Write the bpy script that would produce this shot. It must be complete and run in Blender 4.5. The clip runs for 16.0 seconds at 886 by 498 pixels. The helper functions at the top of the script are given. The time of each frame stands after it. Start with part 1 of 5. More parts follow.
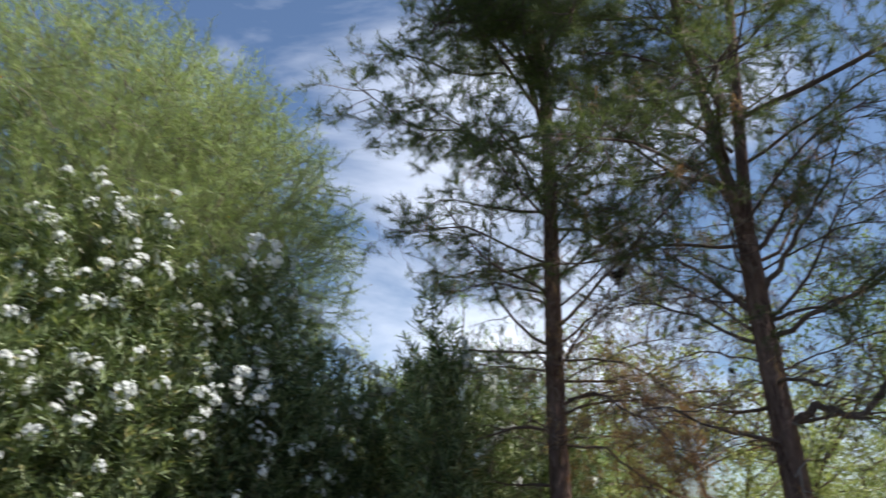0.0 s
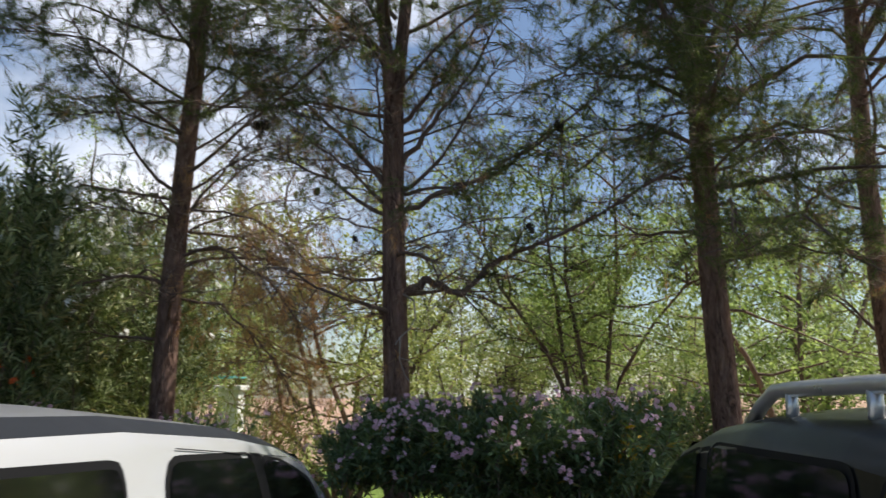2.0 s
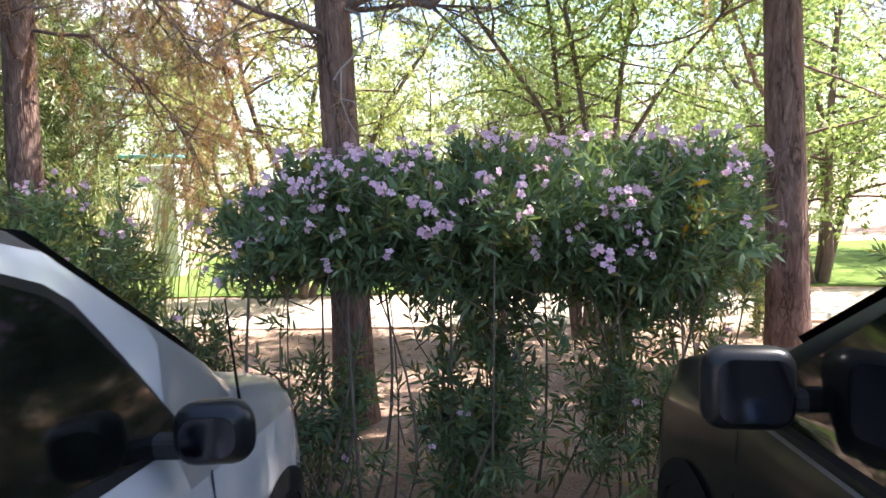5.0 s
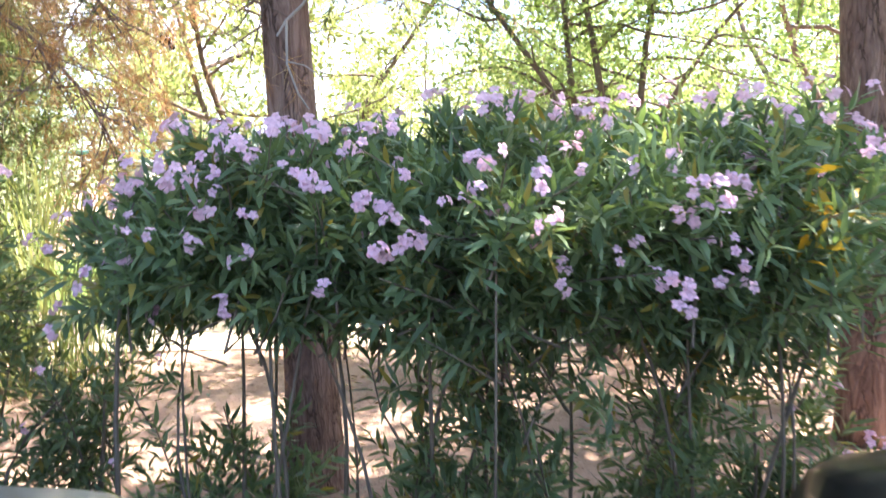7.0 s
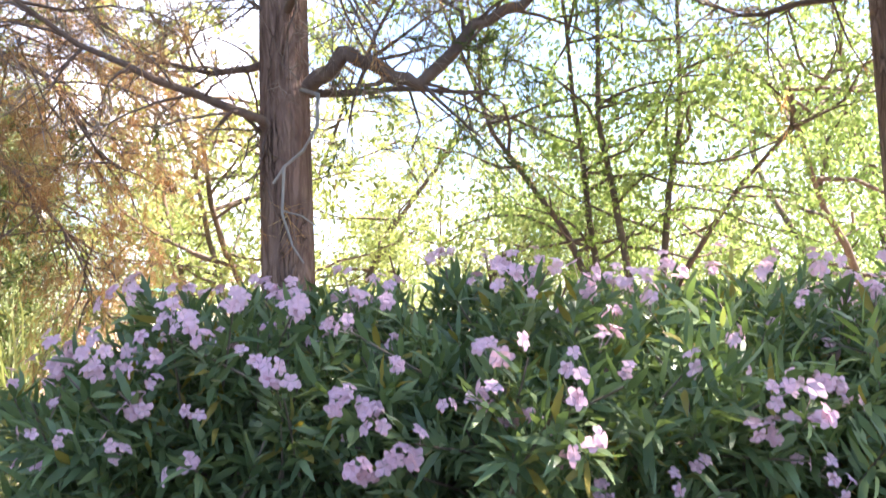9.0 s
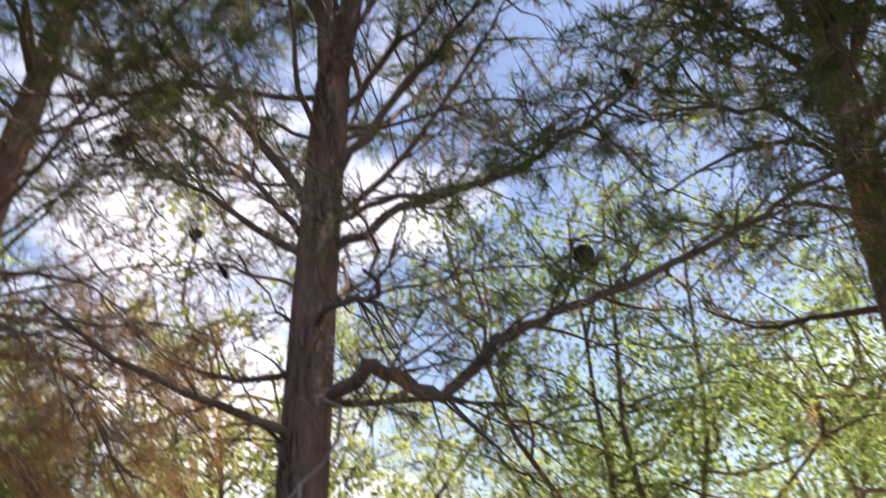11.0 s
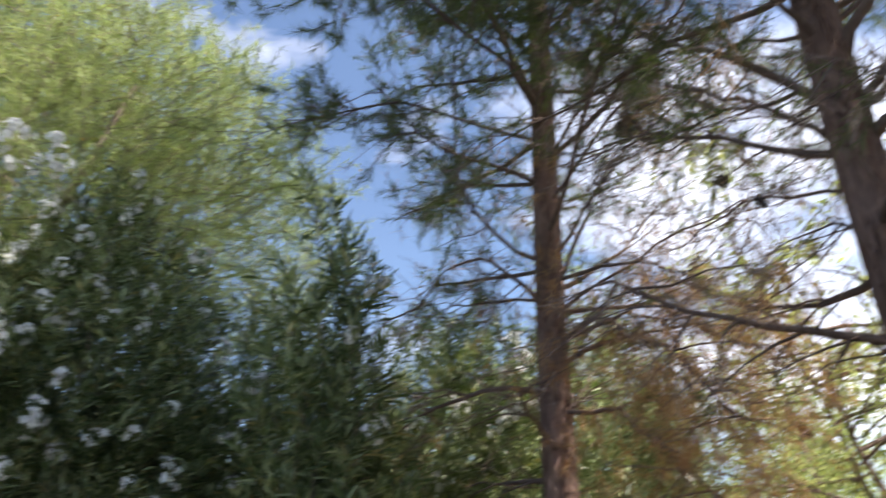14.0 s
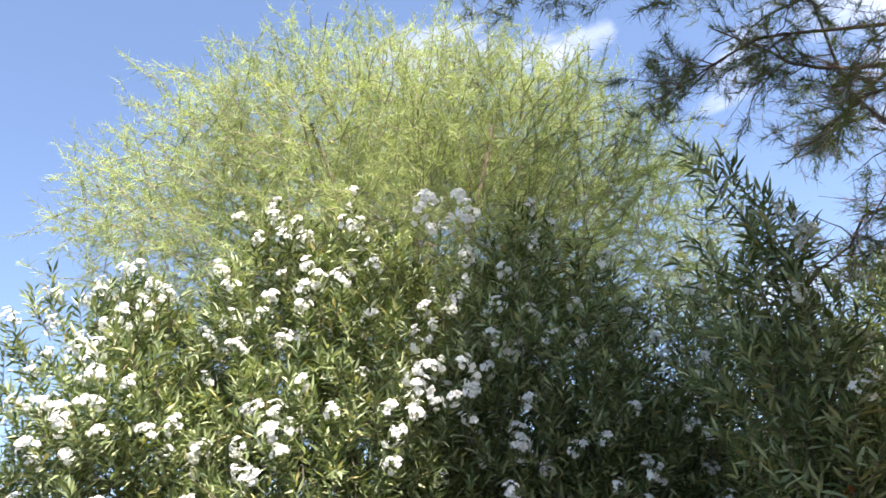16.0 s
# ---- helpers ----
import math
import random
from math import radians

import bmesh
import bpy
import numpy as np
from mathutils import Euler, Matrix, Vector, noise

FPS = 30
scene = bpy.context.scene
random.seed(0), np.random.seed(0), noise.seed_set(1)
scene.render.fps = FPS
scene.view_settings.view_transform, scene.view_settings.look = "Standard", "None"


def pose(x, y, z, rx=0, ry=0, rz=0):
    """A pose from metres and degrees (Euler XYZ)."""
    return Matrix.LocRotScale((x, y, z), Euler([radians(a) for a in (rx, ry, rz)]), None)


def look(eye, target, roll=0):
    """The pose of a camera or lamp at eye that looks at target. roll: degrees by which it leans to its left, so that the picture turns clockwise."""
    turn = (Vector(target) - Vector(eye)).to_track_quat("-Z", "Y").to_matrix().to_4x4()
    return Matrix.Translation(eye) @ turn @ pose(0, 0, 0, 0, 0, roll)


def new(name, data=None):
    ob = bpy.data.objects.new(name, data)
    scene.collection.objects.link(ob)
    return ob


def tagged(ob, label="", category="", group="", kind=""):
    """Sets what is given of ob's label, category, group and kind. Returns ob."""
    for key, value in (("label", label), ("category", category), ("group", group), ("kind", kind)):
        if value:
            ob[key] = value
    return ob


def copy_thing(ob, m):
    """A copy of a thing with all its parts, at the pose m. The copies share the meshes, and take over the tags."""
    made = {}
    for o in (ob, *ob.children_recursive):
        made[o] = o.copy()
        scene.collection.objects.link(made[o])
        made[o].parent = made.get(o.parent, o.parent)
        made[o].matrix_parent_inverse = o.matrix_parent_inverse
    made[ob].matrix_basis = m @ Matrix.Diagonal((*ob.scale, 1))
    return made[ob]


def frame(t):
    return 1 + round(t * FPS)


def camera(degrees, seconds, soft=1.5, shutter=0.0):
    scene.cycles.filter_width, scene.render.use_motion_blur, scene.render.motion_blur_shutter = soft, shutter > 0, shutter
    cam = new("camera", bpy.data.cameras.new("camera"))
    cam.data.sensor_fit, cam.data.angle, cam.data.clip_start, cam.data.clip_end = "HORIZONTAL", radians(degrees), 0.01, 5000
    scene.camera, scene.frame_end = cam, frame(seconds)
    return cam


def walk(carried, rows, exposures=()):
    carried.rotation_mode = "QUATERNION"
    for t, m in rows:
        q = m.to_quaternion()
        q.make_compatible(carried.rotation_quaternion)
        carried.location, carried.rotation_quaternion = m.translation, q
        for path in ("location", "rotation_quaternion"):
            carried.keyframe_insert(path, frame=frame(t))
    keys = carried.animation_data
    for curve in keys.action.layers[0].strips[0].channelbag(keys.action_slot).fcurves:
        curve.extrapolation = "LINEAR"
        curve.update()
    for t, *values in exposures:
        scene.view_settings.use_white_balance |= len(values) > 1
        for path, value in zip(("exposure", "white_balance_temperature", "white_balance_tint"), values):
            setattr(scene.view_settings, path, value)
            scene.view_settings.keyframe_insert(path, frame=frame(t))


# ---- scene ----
cam = camera(59.8, 16.0, shutter=0.45)
PATH = [
    (0, (0.593, 0.433, 1.697), (-0.315, 2.061, 2.421), -1.5),
    (0.5, (0.613, 0.580, 1.746), (-0.104, 2.323, 2.415), 0.4),
    (1, (0.695, 0.640, 1.744), (0.130, 2.500, 2.217), 3.7),
    (1.5, (0.690, 0.790, 1.742), (0.372, 2.730, 2.113), 1.7),
    (2, (0.694, 0.947, 1.744), (0.566, 2.908, 2.116), -0.1),
    (2.5, (0.653, 1.218, 1.686), (0.582, 3.21, 1.85), -0.6),
    (3, (0.671, 1.542, 1.645), (0.543, 3.538, 1.673), 0.8),
    (3.5, (0.619, 1.902, 1.592), (0.553, 3.897, 1.458), 0.3),
    (3.7, (0.595, 2.01, 1.602), (0.552, 4.006, 1.475), -1.5),
    (5.8, (0.642, 3.311, 1.572), (0.545, 5.298, 1.37), -0.2),
    (6, (0.662, 3.414, 1.579), (0.522, 5.4, 1.392), -0.1),
    (6.5, (0.679, 3.664, 1.551), (0.603, 5.646, 1.299), 1.4),
    (7, (0.649, 3.912, 1.554), (0.588, 5.903, 1.371), -1.5),
    (7.5, (0.671, 4.117, 1.56), (0.535, 6.11, 1.469), -1.0),
    (8, (0.685, 4.256, 1.567), (0.546, 6.25, 1.484), -0.3),
    (8.2, (0.674, 4.285, 1.581), (0.573, 6.282, 1.55), -1.0),
    (10.3, (0.654, 4.276, 1.723), (0.601, 6.184, 2.319), 1.7),
    (10.5, (0.653, 4.278, 1.727), (0.63, 6.15, 2.43), 1.8),
    (11, (0.651, 4.267, 1.732), (0.517, 6.054, 2.621), 0.8),
    (11.5, (0.645, 4.188, 1.719), (0.269, 5.843, 2.777), -0.1),
    (12, (0.639, 4.2, 1.711), (-0.058, 5.774, 2.729), 1.1),
    (12.5, (0.638, 4.186, 1.698), (-0.238, 5.744, 2.595), 0.1),
    (13, (0.634, 4.181, 1.702), (-0.343, 5.658, 2.631), -1.4),
    (13.5, (0.600, 4.260, 1.698), (-0.452, 5.690, 2.620), -2.6),
    (14, (0.675, 4.250, 1.640), (-0.655, 5.497, 2.462), -1.9),
    (14.5, (0.675, 4.220, 1.633), (-0.908, 5.115, 2.465), -3.8),
    (15, (0.639, 4.100, 1.630), (-1.053, 4.727, 2.494), -7.4),
    (15.5, (0.573, 4.004, 1.670), (-1.144, 4.523, 2.555), -8.3),
    (16, (0.535, 3.945, 1.680), (-1.206, 4.410, 2.548), -7.9),
]
EXPOSURES = [(0.0, 0.5, 6150, 10), (1.0, 0.4, 6300, 10), (1.5, 0.5, 6550, 10), (2.5, 0.65, 6750, 10), (3.7, 1.45, 6350, 14), (5.8, 2.65, 6450, 17), (8.2, 3.15, 6450, 17), (10.3, 1.6, 7200, 19), (12.5, 1.35, 7000, 18), (14.0, 1.4, 6600, 14), (16.0, 1.78, 6650, 16)]
walk(cam, [(t, look(e, g, r)) for t, e, g, r in PATH], EXPOSURES)

# ---- world and sun ----
SUN_DIR = Vector((0.52, 0.12, 0.85)).normalized()
world = bpy.data.worlds.new("world")
scene.world = world
world.use_nodes = True
wn, wl = world.node_tree.nodes, world.node_tree.links
wn.clear()
sky = wn.new("ShaderNodeTexSky")
sky.sky_type = "NISHITA"
sky.sun_disc = False
sky.sun_elevation = math.asin(SUN_DIR.z)
sky.sun_rotation = math.atan2(SUN_DIR.x, SUN_DIR.y)
sky.dust_density = 0.7
sky.ozone_density = 2.0
wtc = wn.new("ShaderNodeTexCoord")
wmap = wn.new("ShaderNodeMapping")
wmap.inputs["Scale"].default_value = (1.3, 1.3, 3.4)
wmap.inputs["Rotation"].default_value = (0.5, 0.35, 0.4)
cloud_noise = wn.new("ShaderNodeTexNoise")
cloud_noise.inputs["Scale"].default_value = 1.55
cloud_noise.inputs["Detail"].default_value = 9
cloud_noise.inputs["Roughness"].default_value = 0.56
cloud_noise.inputs["Distortion"].default_value = 0.35
cloud_ramp = wn.new("ShaderNodeValToRGB")
cloud_ramp.color_ramp.elements[0].position = 0.48
cloud_ramp.color_ramp.elements[1].position = 0.80
cloud_mix = wn.new("ShaderNodeMix")
cloud_mix.data_type = "RGBA"
cloud_mix.inputs["B"].default_value = (9.9, 10.2, 11.1, 1)
wbg = wn.new("ShaderNodeBackground")
wbg.inputs["Strength"].default_value = 0.094
wout = wn.new("ShaderNodeOutputWorld")
wl.new(wtc.outputs["Generated"], wmap.inputs["Vector"])
wl.new(wmap.outputs["Vector"], cloud_noise.inputs["Vector"])
bank = wn.new("ShaderNodeVectorMath")  # the cloud thickens towards one side of the sky
bank.operation = "DOT_PRODUCT"
bank.inputs[1].default_value = Vector((-0.345, 0.855, 0.39)).normalized()
bank_range = wn.new("ShaderNodeMapRange")
bank_range.inputs["From Min"].default_value, bank_range.inputs["From Max"].default_value = 0.925, 0.988
bank_range.inputs["To Min"].default_value, bank_range.inputs["To Max"].default_value = -0.10, 0.13
bank_sum = wn.new("ShaderNodeMath")
wl.new(wtc.outputs["Generated"], bank.inputs[0])
wl.new(bank.outputs["Value"], bank_range.inputs["Value"])
wl.new(cloud_noise.outputs["Fac"], bank_sum.inputs[0])
wl.new(bank_range.outputs["Result"], bank_sum.inputs[1])
wl.new(bank_sum.outputs[0], cloud_ramp.inputs["Fac"])
wl.new(cloud_ramp.outputs["Color"], cloud_mix.inputs["Factor"])
wl.new(sky.outputs["Color"], cloud_mix.inputs["A"])
wl.new(cloud_mix.outputs["Result"], wbg.inputs["Color"])
wl.new(wbg.outputs["Background"], wout.inputs["Surface"])

sun_data = bpy.data.lights.new("sun", "SUN")
sun_data.energy = 5.0
sun_data.angle = radians(0.53)
sun_data.color = (1.0, 0.95, 0.86)
sun = new("sun", sun_data)
sun.matrix_world = look(SUN_DIR * 60, (0, 0, 0))


# ---- materials ----
def mat_new(name):
    m = bpy.data.materials.new(name)
    m.use_nodes = True
    m.node_tree.nodes.clear()
    return m, m.node_tree.nodes, m.node_tree.links


def ramp(nodes, stops):
    r = nodes.new("ShaderNodeValToRGB")
    while len(r.color_ramp.elements) < len(stops):
        r.color_ramp.elements.new(0.5)
    for el, (p, c) in zip(r.color_ramp.elements, stops):
        el.position, el.color = p, (*c, 1)
    return r


def leaf_mat(name, dark, mid, light, rough=0.5, through_share=0.35, glow=(1.25, 1.3, 0.6), wear=None, gloss=0.35):
    """A leaf: each piece has its own tone, gloss on top, light passes through."""
    m, n, l = mat_new(name)
    geo = n.new("ShaderNodeNewGeometry")
    stops = [(0.0, dark), (0.5, mid), (1.0, light)]
    if wear:
        stops = [(0.0, dark), (0.5, mid), (0.94, light), (0.97, wear)]
    r = ramp(n, stops)
    l.new(geo.outputs["Random Per Island"], r.inputs["Fac"])
    tc = n.new("ShaderNodeTexCoord")
    no = n.new("ShaderNodeTexNoise")
    no.inputs["Scale"].default_value = 1.7
    no.inputs["Detail"].default_value = 4
    l.new(tc.outputs["Object"], no.inputs["Vector"])
    hsv = n.new("ShaderNodeHueSaturation")
    mr = n.new("ShaderNodeMapRange")
    mr.inputs["From Min"].default_value, mr.inputs["From Max"].default_value = 0.3, 0.7
    mr.inputs["To Min"].default_value, mr.inputs["To Max"].default_value = 0.72, 1.28
    l.new(no.outputs["Fac"], mr.inputs["Value"])
    l.new(mr.outputs["Result"], hsv.inputs["Value"])
    l.new(r.outputs["Color"], hsv.inputs["Color"])
    bs = n.new("ShaderNodeBsdfPrincipled")
    bs.inputs["Roughness"].default_value = rough
    bs.inputs["Specular IOR Level"].default_value = gloss
    l.new(hsv.outputs["Color"], bs.inputs["Base Color"])
    tr = n.new("ShaderNodeBsdfTranslucent")
    mul = n.new("ShaderNodeMix")
    mul.data_type, mul.blend_type = "RGBA", "MULTIPLY"
    mul.inputs["Factor"].default_value = 1
    mul.inputs["B"].default_value = (*glow, 1)
    l.new(hsv.outputs["Color"], mul.inputs["A"])
    l.new(mul.outputs["Result"], tr.inputs["Color"])
    mx = n.new("ShaderNodeMixShader")
    mx.inputs["Fac"].default_value = through_share
    l.new(bs.outputs["BSDF"], mx.inputs[1])
    l.new(tr.outputs["BSDF"], mx.inputs[2])
    out = n.new("ShaderNodeOutputMaterial")
    l.new(mx.outputs["Shader"], out.inputs["Surface"])
    return m


def rough_mat(name, stops, scale, stretch=(1, 1, 1), rough=0.85, bump=0.4, bump_scale=None, detail=8, spots=None, metal=0.0, spec=0.4):
    """A grained surface: colour by two noises, relief by a third."""
    m, n, l = mat_new(name)
    tc = n.new("ShaderNodeTexCoord")
    mp = n.new("ShaderNodeMapping")
    mp.inputs["Scale"].default_value = stretch
    l.new(tc.outputs["Object"], mp.inputs["Vector"])
    n1 = n.new("ShaderNodeTexNoise")
    n1.inputs["Scale"].default_value, n1.inputs["Detail"].default_value = scale, detail
    n1.inputs["Roughness"].default_value = 0.65
    l.new(mp.outputs["Vector"], n1.inputs["Vector"])
    n2 = n.new("ShaderNodeTexNoise")
    n2.inputs["Scale"].default_value, n2.inputs["Detail"].default_value = scale * 0.13, 3
    l.new(mp.outputs["Vector"], n2.inputs["Vector"])
    mixf = n.new("ShaderNodeMath")
    mixf.operation = "MULTIPLY_ADD"
    mixf.inputs[1].default_value = 0.65
    l.new(n1.outputs["Fac"], mixf.inputs[0])
    half = n.new("ShaderNodeMath")
    half.operation = "MULTIPLY"
    half.inputs[1].default_value = 0.35
    l.new(n2.outputs["Fac"], half.inputs[0])
    l.new(half.outputs[0], mixf.inputs[2])
    r = ramp(n, stops)
    l.new(mixf.outputs[0], r.inputs["Fac"])
    bs = n.new("ShaderNodeBsdfPrincipled")
    bs.inputs["Roughness"].default_value = rough
    bs.inputs["Metallic"].default_value = metal
    bs.inputs["Specular IOR Level"].default_value = spec
    col = r.outputs["Color"]
    if spots:
        vo = n.new("ShaderNodeTexVoronoi")
        vo.inputs["Scale"].default_value = spots[0]
        l.new(mp.outputs["Vector"], vo.inputs["Vector"])
        vr = ramp(n, [(0.0, (1, 1, 1)), (spots[1], (1, 1, 1)), (spots[1] + 0.08, (0, 0, 0))])
        l.new(vo.outputs["Distance"], vr.inputs["Fac"])
        mm = n.new("ShaderNodeMix")
        mm.data_type = "RGBA"
        mm.inputs["B"].default_value = (*spots[2], 1)
        l.new(vr.outputs["Color"], mm.inputs["Factor"])
        l.new(col, mm.inputs["A"])
        col = mm.outputs["Result"]
    l.new(col, bs.inputs["Base Color"])
    if bump:
        bp = n.new("ShaderNodeBump")
        bp.inputs["Strength"].default_value = bump
        bp.inputs["Distance"].default_value = 0.02
        if bump_scale:
            n3 = n.new("ShaderNodeTexNoise")
            n3.inputs["Scale"].default_value, n3.inputs["Detail"].default_value = bump_scale, 6
            l.new(mp.outputs["Vector"], n3.inputs["Vector"])
            l.new(n3.outputs["Fac"], bp.inputs["Height"])
        else:
            l.new(n1.outputs["Fac"], bp.inputs["Height"])
        l.new(bp.outputs["Normal"], bs.inputs["Normal"])
    out = n.new("ShaderNodeOutputMaterial")
    l.new(bs.outputs["BSDF"], out.inputs["Surface"])
    return m


def bark_mat(name, deep, plate, ridge):
    """Plated pine bark: upright plates parted by dark furrows."""
    m, n, l = mat_new(name)
    tc = n.new("ShaderNodeTexCoord")
    mp = n.new("ShaderNodeMapping")
    mp.inputs["Scale"].default_value = (1, 1, 0.22)
    l.new(tc.outputs["Object"], mp.inputs["Vector"])
    wob = n.new("ShaderNodeTexNoise")
    wob.inputs["Scale"].default_value, wob.inputs["Detail"].default_value = 6, 5
    l.new(mp.outputs["Vector"], wob.inputs["Vector"])
    add = n.new("ShaderNodeVectorMath")
    add.operation = "MULTIPLY_ADD"
    add.inputs[1].default_value = (0.30, 0.30, 0.30)
    l.new(wob.outputs["Color"], add.inputs[0])
    l.new(mp.outputs["Vector"], add.inputs[2])
    vo = n.new("ShaderNodeTexVoronoi")
    vo.feature = "DISTANCE_TO_EDGE"
    vo.inputs["Scale"].default_value = 34
    l.new(add.outputs[0], vo.inputs["Vector"])
    fine = n.new("ShaderNodeTexNoise")
    fine.inputs["Scale"].default_value, fine.inputs["Detail"].default_value = 30, 12
    l.new(add.outputs[0], fine.inputs["Vector"])
    plates = ramp(n, [(0.0, (0.1, 0.1, 0.1)), (0.08, (0.6, 0.6, 0.6)), (0.4, (1, 1, 1))])
    gaps = n.new("ShaderNodeTexNoise")
    gaps.inputs["Scale"].default_value, gaps.inputs["Detail"].default_value = 14, 3
    l.new(mp.outputs["Vector"], gaps.inputs["Vector"])
    lift = n.new("ShaderNodeMapRange")
    lift.inputs["From Min"].default_value, lift.inputs["From Max"].default_value = 0.42, 0.62
    lift.inputs["To Max"].default_value = 0.22
    l.new(gaps.outputs["Fac"], lift.inputs["Value"])
    part_in = n.new("ShaderNodeMath")
    l.new(vo.outputs["Distance"], part_in.inputs[0])
    l.new(lift.outputs["Result"], part_in.inputs[1])
    l.new(part_in.outputs[0], plates.inputs["Fac"])
    tone = ramp(n, [(0.32, plate), (0.68, ridge)])
    l.new(fine.outputs["Fac"], tone.inputs["Fac"])
    mx = n.new("ShaderNodeMix")
    mx.data_type = "RGBA"
    mx.inputs["A"].default_value = (*deep, 1)
    l.new(plates.outputs["Color"], mx.inputs["Factor"])
    l.new(tone.outputs["Color"], mx.inputs["B"])
    hsum = n.new("ShaderNodeMath")
    hsum.operation = "MULTIPLY_ADD"
    hsum.inputs[1].default_value = 0.35
    l.new(fine.outputs["Fac"], hsum.inputs[0])
    l.new(plates.outputs["Color"], hsum.inputs[2])
    bp = n.new("ShaderNodeBump")
    bp.inputs["Strength"].default_value, bp.inputs["Distance"].default_value = 0.9, 0.02
    l.new(hsum.outputs[0], bp.inputs["Height"])
    bs = n.new("ShaderNodeBsdfPrincipled")
    bs.inputs["Roughness"].default_value = 0.9
    bs.inputs["Specular IOR Level"].default_value = 0.2
    l.new(mx.outputs["Result"], bs.inputs["Base Color"])
    l.new(bp.outputs["Normal"], bs.inputs["Normal"])
    out = n.new("ShaderNodeOutputMaterial")
    l.new(bs.outputs["BSDF"], out.inputs["Surface"])
    return m


def plain_mat(name, color, rough=0.4, metal=0.0, coat=0.0, spec=0.5, dust=0.0):
    """Paint, rubber, chrome and glass-like trim, with a faint unevenness of gloss."""
    m, n, l = mat_new(name)
    bs = n.new("ShaderNodeBsdfPrincipled")
    bs.inputs["Metallic"].default_value = metal
    bs.inputs["Coat Weight"].default_value = coat
    bs.inputs["Coat Roughness"].default_value = 0.06
    bs.inputs["Specular IOR Level"].default_value = spec
    tc = n.new("ShaderNodeTexCoord")
    no = n.new("ShaderNodeTexNoise")
    no.inputs["Scale"].default_value, no.inputs["Detail"].default_value = 6, 8
    l.new(tc.outputs["Object"], no.inputs["Vector"])
    mr = n.new("ShaderNodeMapRange")
    mr.inputs["To Min"].default_value, mr.inputs["To Max"].default_value = max(0.0, rough - 0.08), rough + 0.1
    l.new(no.outputs["Fac"], mr.inputs["Value"])
    l.new(mr.outputs["Result"], bs.inputs["Roughness"])
    cr = ramp(n, [(0.35, color), (0.75, tuple(c * (1 - dust) + dust * d for c, d in zip(color, (0.42, 0.36, 0.28))))])
    l.new(no.outputs["Fac"], cr.inputs["Fac"])
    l.new(cr.outputs["Color"], bs.inputs["Base Color"])
    out = n.new("ShaderNodeOutputMaterial")
    l.new(bs.outputs["BSDF"], out.inputs["Surface"])
    return m


M_OLEANDER = leaf_mat("oleander_leaf", (0.090, 0.138, 0.070), (0.145, 0.212, 0.102), (0.23, 0.30, 0.150), 0.36, 0.32, wear=(0.30, 0.24, 0.06))
M_OLEANDER_TALL = leaf_mat("tall_oleander_leaf", (0.058, 0.088, 0.032), (0.158, 0.205, 0.085), (0.43, 0.48, 0.28), 0.38, 0.20, wear=(0.38, 0.33, 0.14), gloss=0.32)
M_YELLOW = leaf_mat("yellowed_leaf", (0.42, 0.24, 0.02), (0.55, 0.36, 0.03), (0.60, 0.46, 0.06), 0.5, 0.35, (1.1, 1.0, 0.6))
M_PETAL_PINK = leaf_mat("pink_petal", (0.76, 0.40, 0.53), (0.83, 0.53, 0.63), (0.88, 0.66, 0.73), 0.6, 0.35, (1.0, 0.95, 1.0))
M_PETAL_WHITE = leaf_mat("white_petal", (0.78, 0.78, 0.74), (0.82, 0.82, 0.79), (0.86, 0.86, 0.84), 0.6, 0.35, (1.0, 1.0, 0.97))
M_PETAL_RED = leaf_mat("red_petal", (0.60, 0.07, 0.02), (0.70, 0.12, 0.03), (0.75, 0.20, 0.05), 0.6, 0.3, (1.0, 0.9, 0.8))
M_NEEDLE = leaf_mat("pine_needle", (0.070, 0.096, 0.038), (0.115, 0.148, 0.060), (0.19, 0.225, 0.10), 0.5, 0.44, (1.3, 1.3, 0.7))
M_NEEDLE_DEAD = leaf_mat("dead_needle", (0.31, 0.14, 0.065), (0.44, 0.26, 0.125), (0.57, 0.43, 0.25), 0.7, 0.45, (1.1, 1.0, 0.75))
M_NEEDLE_GREY = leaf_mat("sere_needle", (0.19, 0.145, 0.125), (0.29, 0.235, 0.205), (0.42, 0.36, 0.32), 0.7, 0.45, (1.1, 1.0, 0.9))
M_PALO = leaf_mat("feathery_leaf", (0.25, 0.32, 0.13), (0.35, 0.43, 0.18), (0.47, 0.53, 0.26), 0.6, 0.42, (1.15, 1.15, 0.75))
M_GREEN = leaf_mat("bright_leaf", (0.17, 0.235, 0.085), (0.26, 0.335, 0.125), (0.37, 0.44, 0.20), 0.5, 0.52, (1.15, 1.2, 0.8))
M_GREEN2 = leaf_mat("olive_leaf", (0.22, 0.26, 0.10), (0.32, 0.36, 0.145), (0.45, 0.47, 0.22), 0.55, 0.52, (1.12, 1.15, 0.8))
M_GRASS = leaf_mat("pale_grass", (0.17, 0.22, 0.08), (0.26, 0.30, 0.13), (0.38, 0.39, 0.20), 0.6, 0.4, (1.1, 1.1, 0.7))
M_STRAW = leaf_mat("dry_leaf", (0.22, 0.15, 0.08), (0.34, 0.25, 0.14), (0.46, 0.36, 0.22), 0.8, 0.2, (1.0, 1.0, 0.8))
M_BARK = bark_mat("pine_bark", (0.055, 0.033, 0.027), (0.175, 0.104, 0.080), (0.34, 0.225, 0.185))
